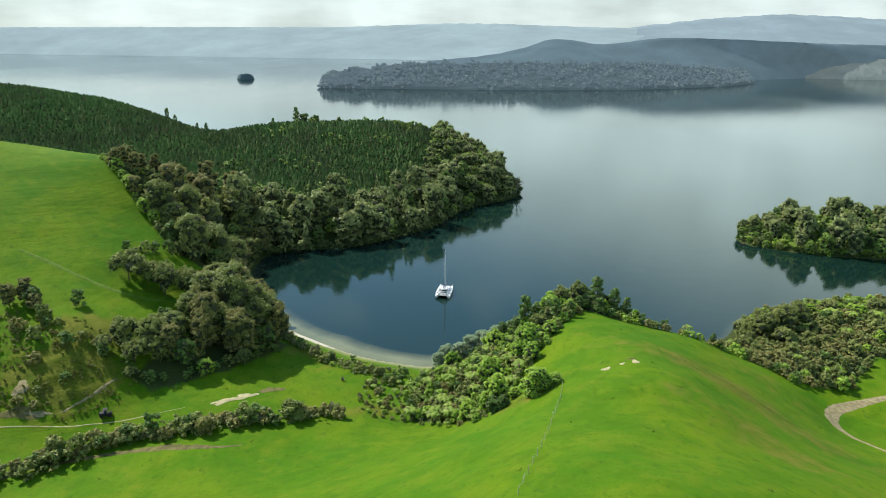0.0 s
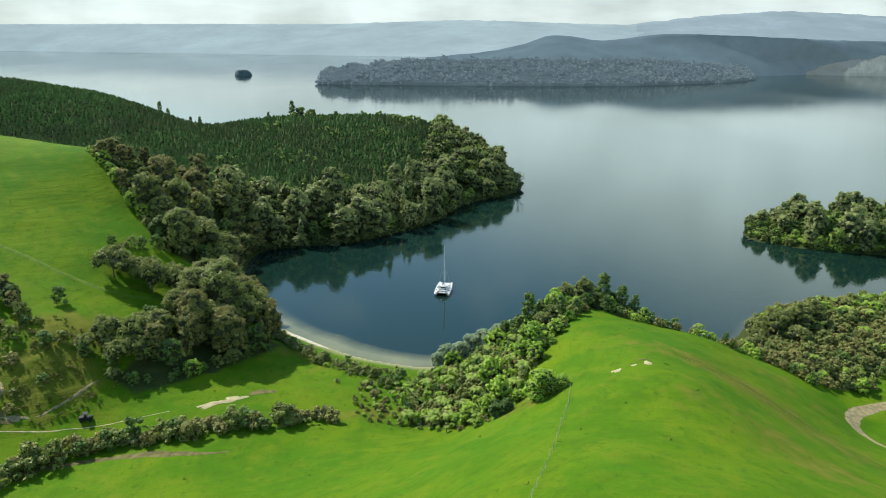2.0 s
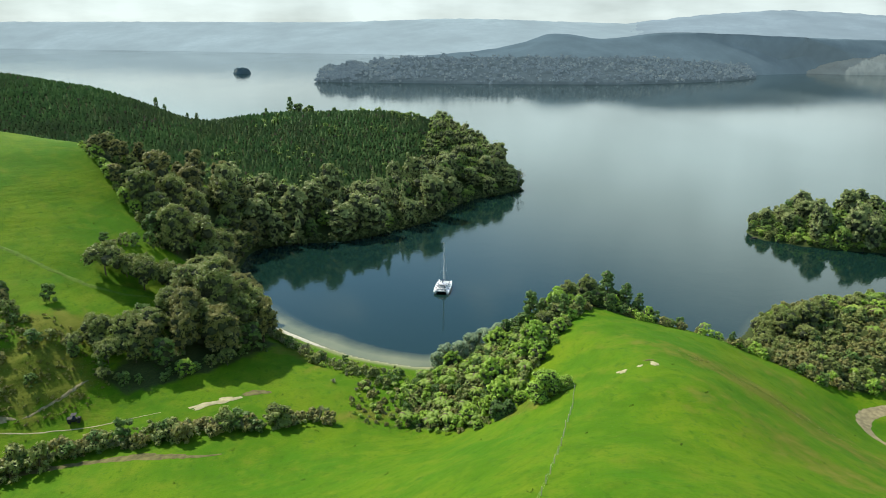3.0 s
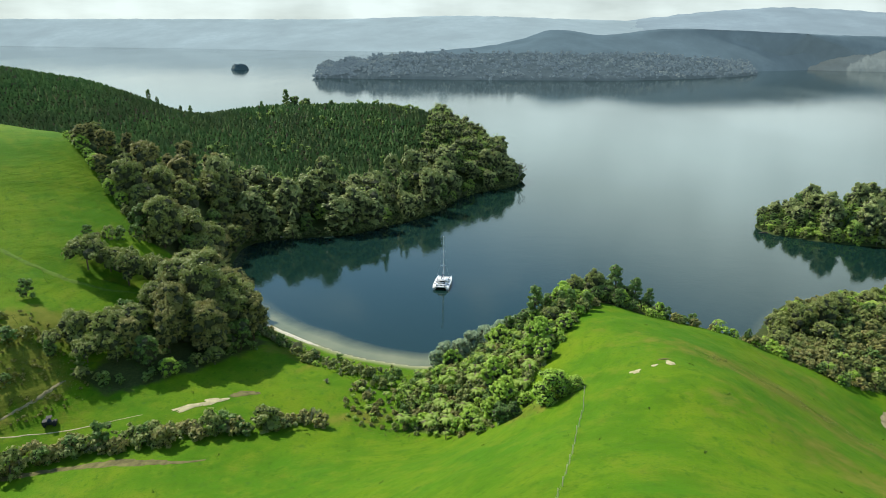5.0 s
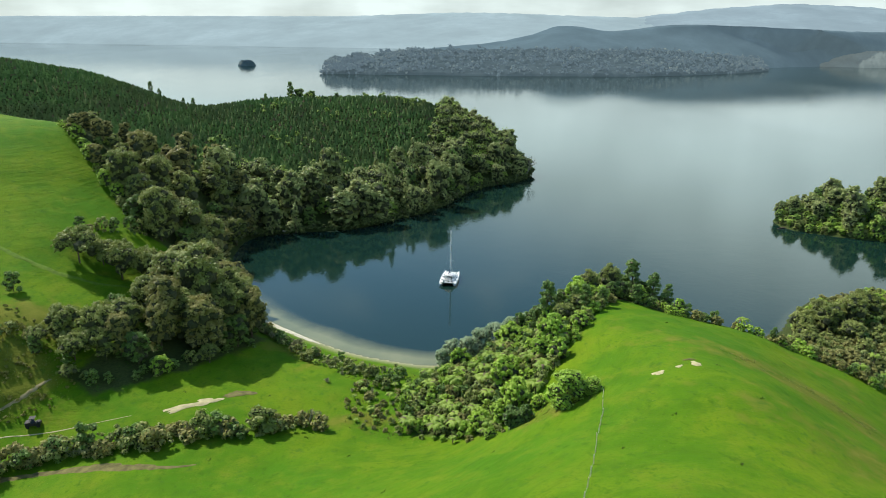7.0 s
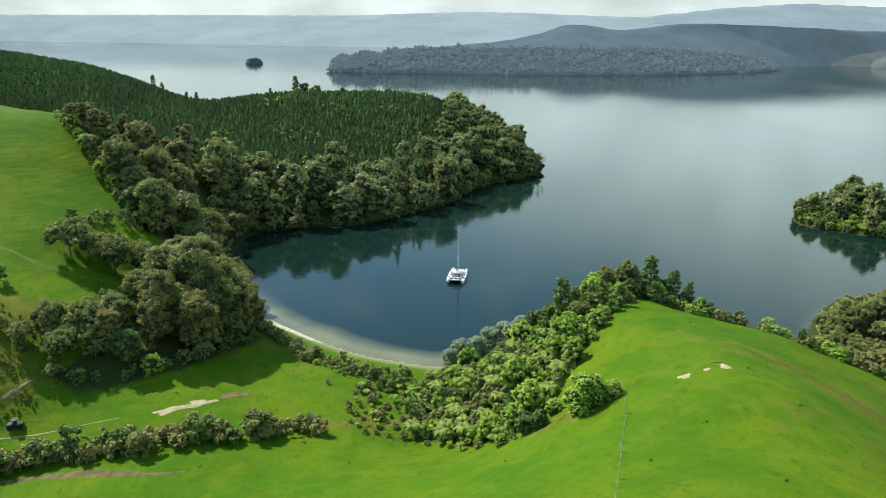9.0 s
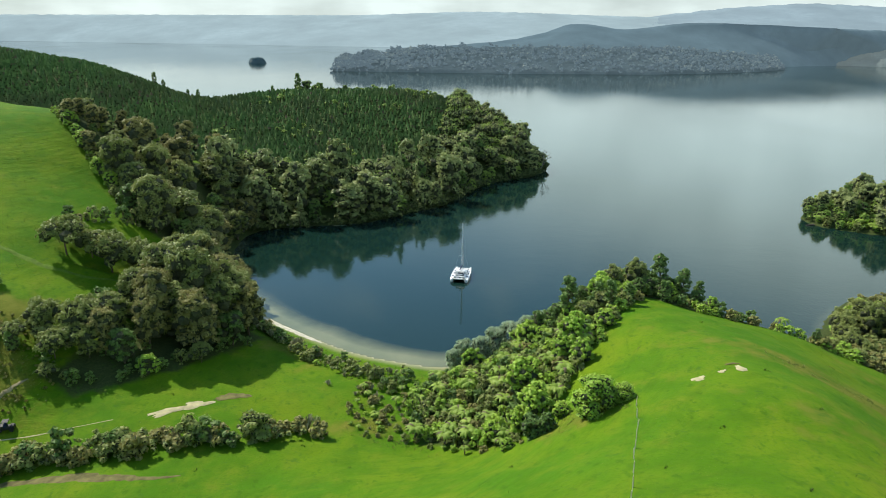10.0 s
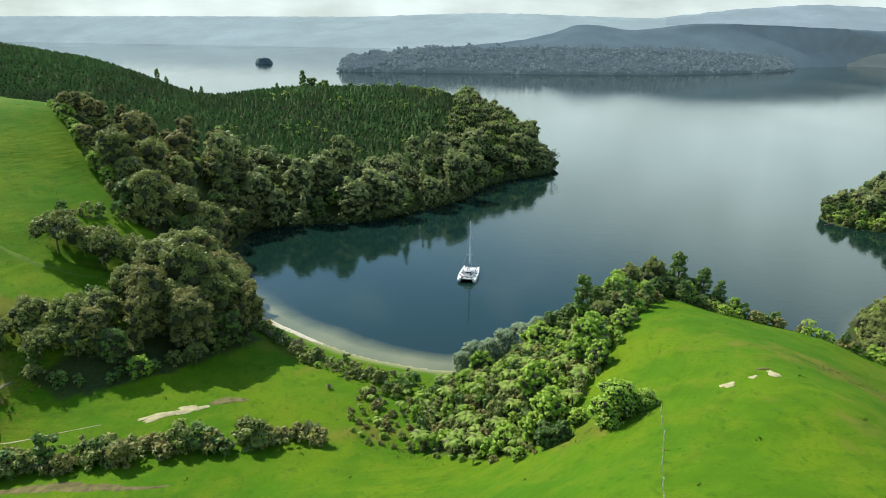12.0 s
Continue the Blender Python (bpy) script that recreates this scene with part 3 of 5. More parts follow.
WX, WY = steps([(-110, -70, 2.5), (-70, 10, 1.25), (10, 120, 2.5)]), steps([(150, 230, 1.25), (230, 330, 2.5)])
wx, wy = np.meshgrid(WX, WY)
shore_d = -shore_distance(wx.ravel(), wy.ravel(), SHORE).reshape(wx.shape)
beach_part = np.clip((8 - wx) / 8, 0, 1) * np.clip((235 - wy) / 20, 0, 1) * np.clip((wx + 75) / 15, 0, 1)
shallow = np.clip(1 - shore_d / 10, 0, 1) * beach_part + 0.25 * np.clip(1 - shore_d / 5, 0, 1)
lake = sheet("water", WX, WY, np.zeros(wx.shape), M["water"], {"shallow": shallow})
tagged(lake, "calm dark blue lake mirroring the pale cloudy sky", "lake", kind="structure")


# ---- far shores ----
def range_of_hills(name, label, shore, crest, rise, material, rough, seed, n=160, m=14, trees=0.0, kind="structure"):
    """Hills between a shoreline and a crest line, both given as (x, y) and (x, y, z) along the way."""
    along = np.linspace(0, 1, n)
    s = np.array(shore, float)
    c = np.array(crest, float)
    sx, sy = (np.interp(along, np.linspace(0, 1, len(s)), s[:, k]) for k in (0, 1))
    cx, cy, cz = (np.interp(along, np.linspace(0, 1, len(c)), c[:, k]) for k in (0, 1, 2))
    cz = np.convolve(np.pad(cz, 4, "edge"), np.ones(9) / 9, "valid")
    verts = []
    back = m // 3 + 1
    for j in range(m + back):
        f = j / (m - 1)
        if f <= 1:
            x, y, z = sx + (cx - sx) * f, sy + (cy - sy) * f, -1.5 + (cz + 1.5) * f ** rise
        else:
            x, y, z = cx + (cx - sx) * (f - 1), cy + (cy - sy) * (f - 1), cz * max(0, 1 - (f - 1) * 2.2)
        bumpy = rough * lumps(x, y, max(20, rough * 9), seed) * np.minimum(1, 3 * f) + 0.35 * rough * lumps(x, y, max(8, rough * 2.5), seed + 3) * np.minimum(1, 4 * f)
        if trees:
            crowns = np.array([abs(noise.noise((a / 7, b / 7, seed))) + 0.6 * abs(noise.noise((a / 3.5, b / 3.5, seed + 7))) + 0.5 * noise.noise((a / 30, b / 30, seed)) for a, b in zip(x, y)])
            bumpy = bumpy + trees * (0.35 + 1.25 * crowns) * (1.0 if j else 0.0)
        verts += np.stack((x, y, z + bumpy), 1).tolist()
    faces = [(j * n + i, j * n + i + 1, (j + 1) * n + i + 1, (j + 1) * n + i) for j in range(m + back - 1) for i in range(n - 1)]
    return tagged(new(name, mesh_of(name, verts, faces, material, True)), label, "hills", kind=kind)


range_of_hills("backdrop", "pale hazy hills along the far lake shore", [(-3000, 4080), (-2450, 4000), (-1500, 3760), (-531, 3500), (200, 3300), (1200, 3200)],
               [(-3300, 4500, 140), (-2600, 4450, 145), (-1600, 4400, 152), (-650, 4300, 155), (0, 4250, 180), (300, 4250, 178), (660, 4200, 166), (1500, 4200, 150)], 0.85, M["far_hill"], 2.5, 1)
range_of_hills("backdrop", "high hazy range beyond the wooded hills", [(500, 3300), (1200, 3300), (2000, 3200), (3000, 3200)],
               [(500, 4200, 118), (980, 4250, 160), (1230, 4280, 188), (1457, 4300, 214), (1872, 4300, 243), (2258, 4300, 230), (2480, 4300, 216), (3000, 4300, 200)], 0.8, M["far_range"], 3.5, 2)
range_of_hills("backdrop", "wooded hills behind the peninsula, painted hazy blue", [(-60, 1600), (200, 1600), (600, 1700), (1000, 1950), (1500, 1950)],
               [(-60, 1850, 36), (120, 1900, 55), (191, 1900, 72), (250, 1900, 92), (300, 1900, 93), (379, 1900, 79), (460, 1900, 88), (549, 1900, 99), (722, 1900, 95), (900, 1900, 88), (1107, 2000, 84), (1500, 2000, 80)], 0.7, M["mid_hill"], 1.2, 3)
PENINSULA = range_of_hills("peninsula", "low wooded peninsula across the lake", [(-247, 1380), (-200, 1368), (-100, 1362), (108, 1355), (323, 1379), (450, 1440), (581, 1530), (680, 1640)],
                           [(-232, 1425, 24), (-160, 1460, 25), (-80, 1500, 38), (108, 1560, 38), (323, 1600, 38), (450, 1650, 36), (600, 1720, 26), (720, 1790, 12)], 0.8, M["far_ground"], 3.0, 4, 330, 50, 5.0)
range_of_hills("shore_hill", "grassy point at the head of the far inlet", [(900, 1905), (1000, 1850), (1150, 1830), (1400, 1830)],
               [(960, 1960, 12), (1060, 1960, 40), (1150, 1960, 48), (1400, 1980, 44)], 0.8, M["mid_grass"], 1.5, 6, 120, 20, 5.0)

# ---- trees and bushes ----
def crown_blobs(rng, height_m, width, base, count, shape):
    """Clump centres of an uneven crown between base and height."""
    cs, rs = [], []
    for k in range(count):
        f = (k + rng.uniform(0.2, 0.8)) / count
        z = base + (height_m - base) * f
        if shape == "round":
            reach = width / 2 * math.sqrt(max(0.05, 1 - (2 * f - 0.85) ** 2 * 0.8))
        else:
            reach = width / 2 * (1.02 - f)
        a = k * 2.399 + rng.uniform(-0.5, 0.5)
        r = reach * math.sqrt(rng.uniform(0.25, 1.0)) * 0.72
        size = width * rng.uniform(0.08, 0.19) * (1.0 if shape != "cone" else 1.35 - f)
        cs.append((r * math.cos(a), r * math.sin(a), min(z, height_m - size * 0.6)))
        rs.append(size)
    return cs, rs


def crown_lobes(rng, height_m, width, base, count):
    """A crown of separate boughs: a big dome for each, covered with small clumps, with gaps of shade between."""
    lobes, lobe_r, cs, rs = [], [], [], []
    for k in range(count):
        out = math.sqrt((k + 0.3) / count) * rng.uniform(0.8, 1.12)
        a = k * 2.399 + rng.uniform(-0.45, 0.45)
        big = width * rng.uniform(0.17, 0.27)
        reach = max(0.0, width / 2 - big * 0.8) * min(1.0, out)
        top = base + (height_m - base) * (0.42 + 0.58 * math.sqrt(max(0.04, 1 - 0.92 * min(1.0, out) ** 2))) * rng.uniform(0.84, 1.0)
        z = max(top - big * 0.8, base + big * 0.4)
        lobes.append((reach * math.cos(a), reach * math.sin(a), z))
        lobe_r.append(big * 0.84)
        while out > 0.45 and z > base + 1.5 * big:
            z -= big * rng.uniform(1.0, 1.5)
            a += rng.uniform(-0.5, 0.5)
            lobes.append((reach * rng.uniform(0.85, 1.02) * math.cos(a), reach * rng.uniform(0.85, 1.02) * math.sin(a), z))
            lobe_r.append(big * rng.uniform(0.55, 0.85))
    for c, r in zip(lobes, lobe_r):
        for _ in range(8):
            d = rng.normal(size=3)
            d /= np.linalg.norm(d)
            d[2] = abs(d[2]) if d[2] < -0.5 else d[2]
            cs.append(tuple(np.array(c) + d * r * (1.0, 1.0, 0.95) * 0.86))
            rs.append(r * rng.uniform(0.30, 0.48))
    mid = (height_m + base) / 2
    for step in (-0.5, 0.0, 0.5):
        lobes.append((0.0, 0.0, mid + step * (height_m - base) * 0.26))
        lobe_r.append(min(width * 0.30, (height_m - base) * 0.28))
    return cs, rs, lobes, lobe_r


def tree_template(name, label, group, leaf, seed, height_m, width, base, count, per_blob, leaf_size, shape="round", bark="bark", flat=0.8, droop=0.0):
    """A trunk with limbs that reach into the clumps of its crown."""
    rng = np.random.default_rng(seed)
    if shape == "lobed":
        cs, rs, inner, inner_r = crown_lobes(rng, height_m, width, base, count)
    else:
        cs, rs = crown_blobs(rng, height_m, width, base, count, shape)
        inner, inner_r = cs, rs
    root = thing(name, label, name.replace("_", " "), group)
    lean = rng.uniform(-0.05, 0.05, 2) * height_m
    r0 = 0.020 * height_m + 0.04
    stem = [(0, 0, -0.6), (lean[0] * 0.3, lean[1] * 0.3, height_m * 0.3), (lean[0], lean[1], height_m * (0.9 if shape == "cone" else 0.62))]
    pieces = [tube(stem, (r0, r0 * 0.75, r0 * 0.25), 7)]
    for c in inner[:-3:2] if shape == "lobed" else cs[::3]:
        z0 = min(c[2] * 0.55, height_m * 0.5)
        t = z0 / height_m / 0.62
        pieces.append(tube([(lean[0] * t, lean[1] * t, z0), (c[0] * 0.5 + lean[0] * t * 0.5, c[1] * 0.5 + lean[1] * t * 0.5, (z0 + c[2]) / 2 + 0.2), c], (r0 * 0.4, r0 * 0.28, r0 * 0.1), 4))
    part("trunk", mesh_of(name + "_trunk", *joined(pieces), M[bark], True), root)
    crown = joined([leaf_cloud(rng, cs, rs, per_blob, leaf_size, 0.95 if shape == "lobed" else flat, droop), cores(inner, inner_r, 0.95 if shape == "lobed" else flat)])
    part("crown", shade_cores(mesh_of(name + "_crown", *crown, M[leaf]), 20 * len(inner)), root)
    return root


def fern_template(seed):
    """A tree fern: a fibrous stem and a wheel of arching, feathered fronds."""
    rng = np.random.default_rng(seed)
    root = thing("tree_fern", "tree fern with a wheel of yellow-green fronds", "tree fern", "tree ferns")
    h = rng.uniform(1.2, 2.4)
    part("trunk", mesh_of("fern_trunk", *tube([(0, 0, -0.5), (0.05, 0, h * 0.5), (0, 0.05, h)], (0.16, 0.12, 0.14), 6), M["bark"]), root)
    pieces = []
    for k in range(20):
        a = k * 2.399 + rng.uniform(-0.15, 0.15)
        n, length, lift = 9, rng.uniform(1.5, 2.2), rng.uniform(0.35, 0.8)
        verts, faces = [], []
        for i in range(n + 1):
            f = i / n
            r, z = length * f, h + 0.05 + lift * math.sin(min(f * 2.2, 3.1)) - 0.9 * f * f
            w = (0.40 * math.sin(math.pi * min(1, 0.12 + f * 0.88)) + 0.02) * (1.0 if i % 2 else 0.62)
            c, s = math.cos(a), math.sin(a)
            verts += [(r * c - w * s, r * s + w * c, z - 0.10 * w), (r * c, r * s, z + 0.06), (r * c + w * s, r * s - w * c, z - 0.10 * w)]
            if i:
                b = 3 * i
                faces += [(b - 3, b - 2, b + 1, b), (b - 2, b - 1, b + 2, b + 1)]
        pieces.append((verts, faces))
    part("crown", mesh_of("fern_crown", *joined(pieces), M["fern_leaf"]), root)
    return root


def flax_template(seed):
    """A clump of stiff sword leaves that fold over at the tips."""
    rng = np.random.default_rng(seed)
    pieces = []
    for k in range(46):
        a, out, up = rng.uniform(0, 6.28), rng.uniform(0.2, 1.25), rng.uniform(1.0, 1.9)
        c, s, w = math.cos(a), math.sin(a), rng.uniform(0.05, 0.10)
        pts = [(0.12, 0.0), (out * 0.5, up * 0.75), (out * 0.85, up), (out * 1.25, up * 0.72)]
        verts, faces = [], []
        for i, (r, z) in enumerate(pts):
            ww = w * (1, 1, 0.8, 0.15)[i]
            verts += [(r * c - ww * s, r * s + ww * c, z - 0.1), (r * c + ww * s, r * s - ww * c, z - 0.1)]
            if i:
                faces.append((2 * i - 2, 2 * i - 1, 2 * i + 1, 2 * i))
        pieces.append((verts, faces))
    return tagged(new("flax_clump", mesh_of("flax_clump", *joined(pieces), M["flax_leaf"])), "clump of grey-green sword-leaved flax by the beach", "flax", "flax by the beach")


def bare_tree_template(seed):
    """A dead tree: forking bare grey limbs."""
    rng = random.Random(seed)
    pieces = []

    def limb(p, way, length, r, depth):
        q = p + way * length
        pieces.append(tube([p, (p + q) / 2 + Vector((rng.uniform(-1, 1), rng.uniform(-1, 1), rng.uniform(-0.5, 0.5))) * length * 0.08, q], (r, r * 0.8, r * 0.6), 5))
        if depth:
            for _ in range(3):
                turn = Vector((rng.uniform(-1, 1), rng.uniform(-1, 1), rng.uniform(-0.2, 0.8)))
                limb(q, (way + turn * 0.75).normalized(), length * rng.uniform(0.6, 0.78), r * 0.55, depth - 1)

    limb(Vector((0, 0, -0.5)), Vector((0.15, 0.0, 1)).normalized(), 3.6, 0.24, 4)
    root = thing("bare_tree", "bare grey leafless tree leaning over the water", "tree")
    part("branches", mesh_of("bare_tree", *joined(pieces), M["pale_bark"]), root)
    return root


class Plants:
    """Sets out copies of a few templates; the first of each is the template itself."""

    def __init__(self, templates, seed):
        self.stock, self.rng, self.used = templates, random.Random(seed), set()

    def put(self, x, y, z, size=1.0, tall=1.0, pick=None):
        k = self.rng.randrange(len(self.stock)) if pick is None else pick
        m = Matrix.LocRotScale((x, y, z), Euler((0, 0, self.rng.uniform(0, 6.28))), (size, size, size * tall))
        if k in self.used:
            return copy_thing(self.stock[k], m @ Matrix.Diagonal([1 / v for v in self.stock[k].scale] + [1]))
        self.used.add(k)
        self.stock[k].matrix_basis = m
        return self.stock[k]


def stock(name, label, group, leaf, seeds, *dims, **more):
    return [tree_template(name, label, group, leaf, s, *dims, **more) for s in seeds]


# nominal sizes: height, crown width, crown base, clumps, leaves a clump, leaf size
GREY = Plants(stock("tree", "tall spreading tree with grey-green foliage", "trees round the bay", "grey_leaf", (1, 2, 3, 4), 17.0, 12.5, 1.6, 12, 34, 0.47, shape="lobed"), 11)
BROWN = Plants(stock("tree", "tall tree with brownish olive foliage", "trees round the bay", "brown_leaf", (5, 6, 7), 17.0, 11.0, 1.6, 11, 34, 0.46, shape="lobed"), 12)
DARK = Plants(stock("tree", "dense dark green native tree", "trees round the bay", "dark_leaf", (8, 9, 10), 9.0, 7.6, 0.4, 9, 22, 0.50, shape="lobed"), 13)
LOW = Plants(stock("tree", "low broad-crowned tree with grey-green foliage", "trees round the bay", "grey_leaf", (11, 12, 13), 8.5, 11.0, 2.2, 12, 32, 0.41, shape="lobed"), 26)
BRIGHT = Plants(stock("tree", "rounded bright green leafy tree", "trees on the knoll", "bright_leaf", (14, 15, 16), 6.0, 6.2, -0.1, 9, 24, 0.40, shape="lobed"), 14)
SILVER = Plants(stock("willow", "pale silvery willow at the water's edge", "willows by the beach", "silver_leaf", (17, 18), 6.5, 7.0, -0.3, 40, 92, 0.38), 15)
CONE = Plants(stock("conifer", "tall dark green conifer", "conifers", "dark_leaf", (20, 21, 22), 9.0, 5.0, 0.3, 34, 60, 0.42), 16)
SHRUB_GREY = Plants(stock("shrub", "low rounded grey-green shrub", "shrubs", "grey_leaf", (24, 25, 26), 2.8, 4.0, -0.3, 13, 40, 0.37), 17)
SHRUB_DARK = Plants(stock("evergreen_bush", "low dense dark evergreen bush", "evergreen bushes", "dark_leaf", (27, 28, 29), 2.8, 3.8, -0.3, 13, 40, 0.37), 18)
SHRUB_BROWN = Plants(stock("bush", "low scrubby brownish bush", "scrub bushes", "brown_leaf", (30, 31), 2.2, 3.8, -0.3, 13, 40, 0.37), 19)
SHRUB_BRIGHT = Plants(stock("leafy_bush", "low leafy bright green bush", "leafy bushes", "bright_leaf", (33, 34), 2.4, 3.6, -0.3, 13, 40, 0.37), 20)
FAR_GREY = Plants(stock("tree", "grey-green tree leaning over the lake shore", "trees on the headland", "far_grey_leaf", (51, 52, 53, 58), 17.0, 12.5, 0.8, 11, 15, 0.86, shape="lobed"), 23)
FAR_DARK = Plants(stock("tree", "dark green tree on the lake shore", "trees on the headland", "dark_leaf", (54, 55), 12.0, 9.0, 0.4, 9, 15, 0.78, shape="lobed"), 24)
FAR_BRIGHT = Plants(stock("tree", "bright green tree on the lake shore", "trees on the headland", "bush_leaf", (56, 57), 9.0, 8.0, 0.1, 9, 15, 0.70, shape="lobed"), 25)
FAR_CONE = Plants(stock("tree", "slender grey-green tree with a pointed crown", "trees on the headland", "far_grey_leaf", (59, 60), 16.0, 8.0, 0.8, 30, 36, 0.80, shape="cone"), 27)
ROUND = Plants(stock("round_bush", "dense round bright green bush by the fence corner", "scrub bushes", "bright_leaf", (61,), 5.4, 6.6, -0.2, 60, 70, 0.34), 28)
FERN = Plants([fern_template(s) for s in (40, 41, 42)], 21)
FLAX = Plants([flax_template(s) for s in (44, 45)], 22)

dice = random.Random(77)


def plant(zone, gap, seed, kinds, low, high, most=400, keep=None, floor=0.3, tall=(0.85, 1.2), inland=(-1e9, 1e9)):
    """Fills a plan outline with a mixture: kinds is a list of (share, Plants)."""
    for x, y, z in on_land(near_shore(spread(zone, gap, seed, most, keep), *inland), floor):
        pick, share = dice.random() * sum(k[0] for k in kinds), 0.0
        for weight, kind in kinds:
            share += weight
            if pick <= share:
                kind.put(x, y, z - 0.1, dice.uniform(low, high), dice.uniform(*tall))
                break


# wood along the bay and under the headland
plant(SHORE_WOOD, 7.0, 1, [(6, FAR_GREY), (3, FAR_DARK), (1.8, FAR_CONE), (1.2, FAR_BRIGHT)], 0.66, 1.18, keep=lambda x, y: x < 2, floor=0.05, inland=(-0.5, 30), tall=(0.8, 1.3))
plant(SHORE_WOOD, 6.0, 2, [(4, FAR_GREY), (3, FAR_BRIGHT), (2, FAR_DARK)], 0.5, 0.8, keep=lambda x, y: x >= 2, floor=0.0, inland=(-1, 26))
plant(BAY_WOOD, 7.2, 3, [(4, GREY), (6, BROWN), (3, DARK)], 0.72, 1.12, floor=0.1, keep=lambda x, y: x > -106)
plant(BAY_WOOD, 4.8, 12, [(3, GREY), (5, BROWN), (3, DARK)], 0.36, 0.58, floor=0.1, keep=lambda x, y: x <= -106)
plant(BAY_WOOD, 4.4, 10, [(3, SHRUB_BRIGHT), (2, BRIGHT), (3, SHRUB_DARK), (2, SHRUB_GREY)], 0.6, 0.95, floor=0.1, keep=lambda x, y: x <= -112)
plant(LOW_CLUMP, 4.6, 11, [(4, LOW), (2, DARK), (2, SHRUB_GREY)], 0.4, 0.7, floor=0.1)
plant(BIG_CLUMP, 6.4, 4, [(5, GREY), (3, BROWN), (2, DARK)], 0.66, 0.9, floor=0.1, keep=lambda x, y: y > 172)
plant(BIG_CLUMP, 6.5, 5, [(1, SHRUB_DARK)], 0.6, 1.0, keep=lambda x, y: y < 172)
# knoll between the bay and the spur
plant(KNOLL, 2.1, 6, [(2.4, FERN), (3.6, SHRUB_BRIGHT), (2.0, SHRUB_DARK), (1.0, BRIGHT), (2.0, SHRUB_BROWN), (2.2, SHRUB_GREY)], 0.7, 1.15, keep=lambda x, y: y < 180 and x < 36)
plant(KNOLL, 3.6, 7, [(3, DARK), (2.4, BRIGHT), (2.4, CONE), (1.6, LOW), (1, SHRUB_GREY)], 0.42, 0.72, keep=lambda x, y: y > 172 and x > 12)
plant(KNOLL_FOOT, 1.9, 14, [(3, SHRUB_BROWN), (2.4, SHRUB_GREY), (2, FERN), (1.2, FLAX), (1.2, SHRUB_BRIGHT)], 0.28, 0.62)
# bush on the low ground beyond the spur
plant(RIGHT_BUSH, 2.9, 8, [(5, SHRUB_BROWN), (5, SHRUB_GREY), (1.2, SHRUB_DARK), (0.5, FERN), (2.0, SHRUB_BRIGHT)], 0.6, 1.4, keep=lambda x, y: x < 160)
# island
plant([tuple(p) for p in ISLAND], 4.4, 9, [(5, FAR_BRIGHT), (1.2, FAR_DARK), (1, FAR_GREY)], 0.36, 0.6, keep=lambda x, y: x < 158 and y < 345)
plant([tuple(p) for p in ISLAND], 5.0, 15, [(5, FAR_BRIGHT), (1.2, FAR_DARK), (2.4, FAR_GREY)], 0.56, 0.9, keep=lambda x, y: 158 <= x < 215 and y < 345)
plant([tuple(p) for p in ISLAND], 3.2, 13, [(3, FERN), (3, SHRUB_BRIGHT), (2, SHRUB_GREY)], 0.8, 1.3, keep=lambda x, y: x < 215 and y < 312)


def along(points, gap, jitter, seed):
    """Places along a line in plan, loosely spaced."""
    rng = random.Random(seed)
    out, carry = [], 0.0
    for (ax, ay), (bx, by) in zip(points, points[1:]):
        length = math.hypot(bx - ax, by - ay)
        d = carry
        while d < length:
            f = d / length
            out.append((ax + (bx - ax) * f + rng.gauss(0, jitter), ay + (by - ay) * f + rng.gauss(0, jitter)))
            d += gap * rng.uniform(0.7, 1.3)
        carry = d - length
    return out


def row(points, gap, jitter, seed, kinds, low, high):
    for x, y, z in on_land(along(points, gap, jitter, seed), 0.1):
        pick, share = dice.random() * sum(k[0] for k in kinds), 0.0
        for weight, kind in kinds:
            share += weight
            if pick <= share:
                kind.put(x, y, z - 0.08, dice.uniform(low, high), dice.uniform(0.85, 1.2))
                break


# scrub along the creek in the valley
row([(-112, 121), (-90, 127), (-75, 140), (-62, 141), (-50, 144), (-38, 147), (-26, 151)], 1.35, 1.2, 31, [(4, SHRUB_GREY), (3, SHRUB_BROWN), (2, SHRUB_DARK), (1.2, FLAX)], 1.0, 1.65)
# scrub and flax behind the beach
row([(-52, 200), (-42, 191), (-32, 184), (-22, 177), (-11, 173)], 1.4, 1.9, 32, [(3, SHRUB_DARK), (3, SHRUB_GREY), (4, FLAX), (1.5, SHRUB_BROWN)], 0.5, 0.95)
row([(-38, 186), (-28, 179), (-18, 171), (-12, 166)], 1.5, 1.8, 36, [(2, SHRUB_DARK), (3, SHRUB_GREY), (2, FLAX), (1, SHRUB_BRIGHT)], 0.45, 0.9)
row([(-52, 201), (-44, 193), (-36, 187)], 1.7, 1.2, 33, [(1, FLAX)], 0.9, 1.3)
row([(-25, 170), (-18, 165), (-15, 158)], 2.0, 1.8, 34, [(2, SHRUB_DARK), (2, SHRUB_BROWN), (2, FLAX), (2, FERN)], 0.5, 0.8)
# low growth along the front of the island
row([(136, 317), (145, 308), (160, 299.5), (187, 292.5), (215, 291)], 1.5, 0.6, 37, [(3, SHRUB_BRIGHT), (3, SHRUB_GREY), (2, FERN)], 0.55, 1.0)
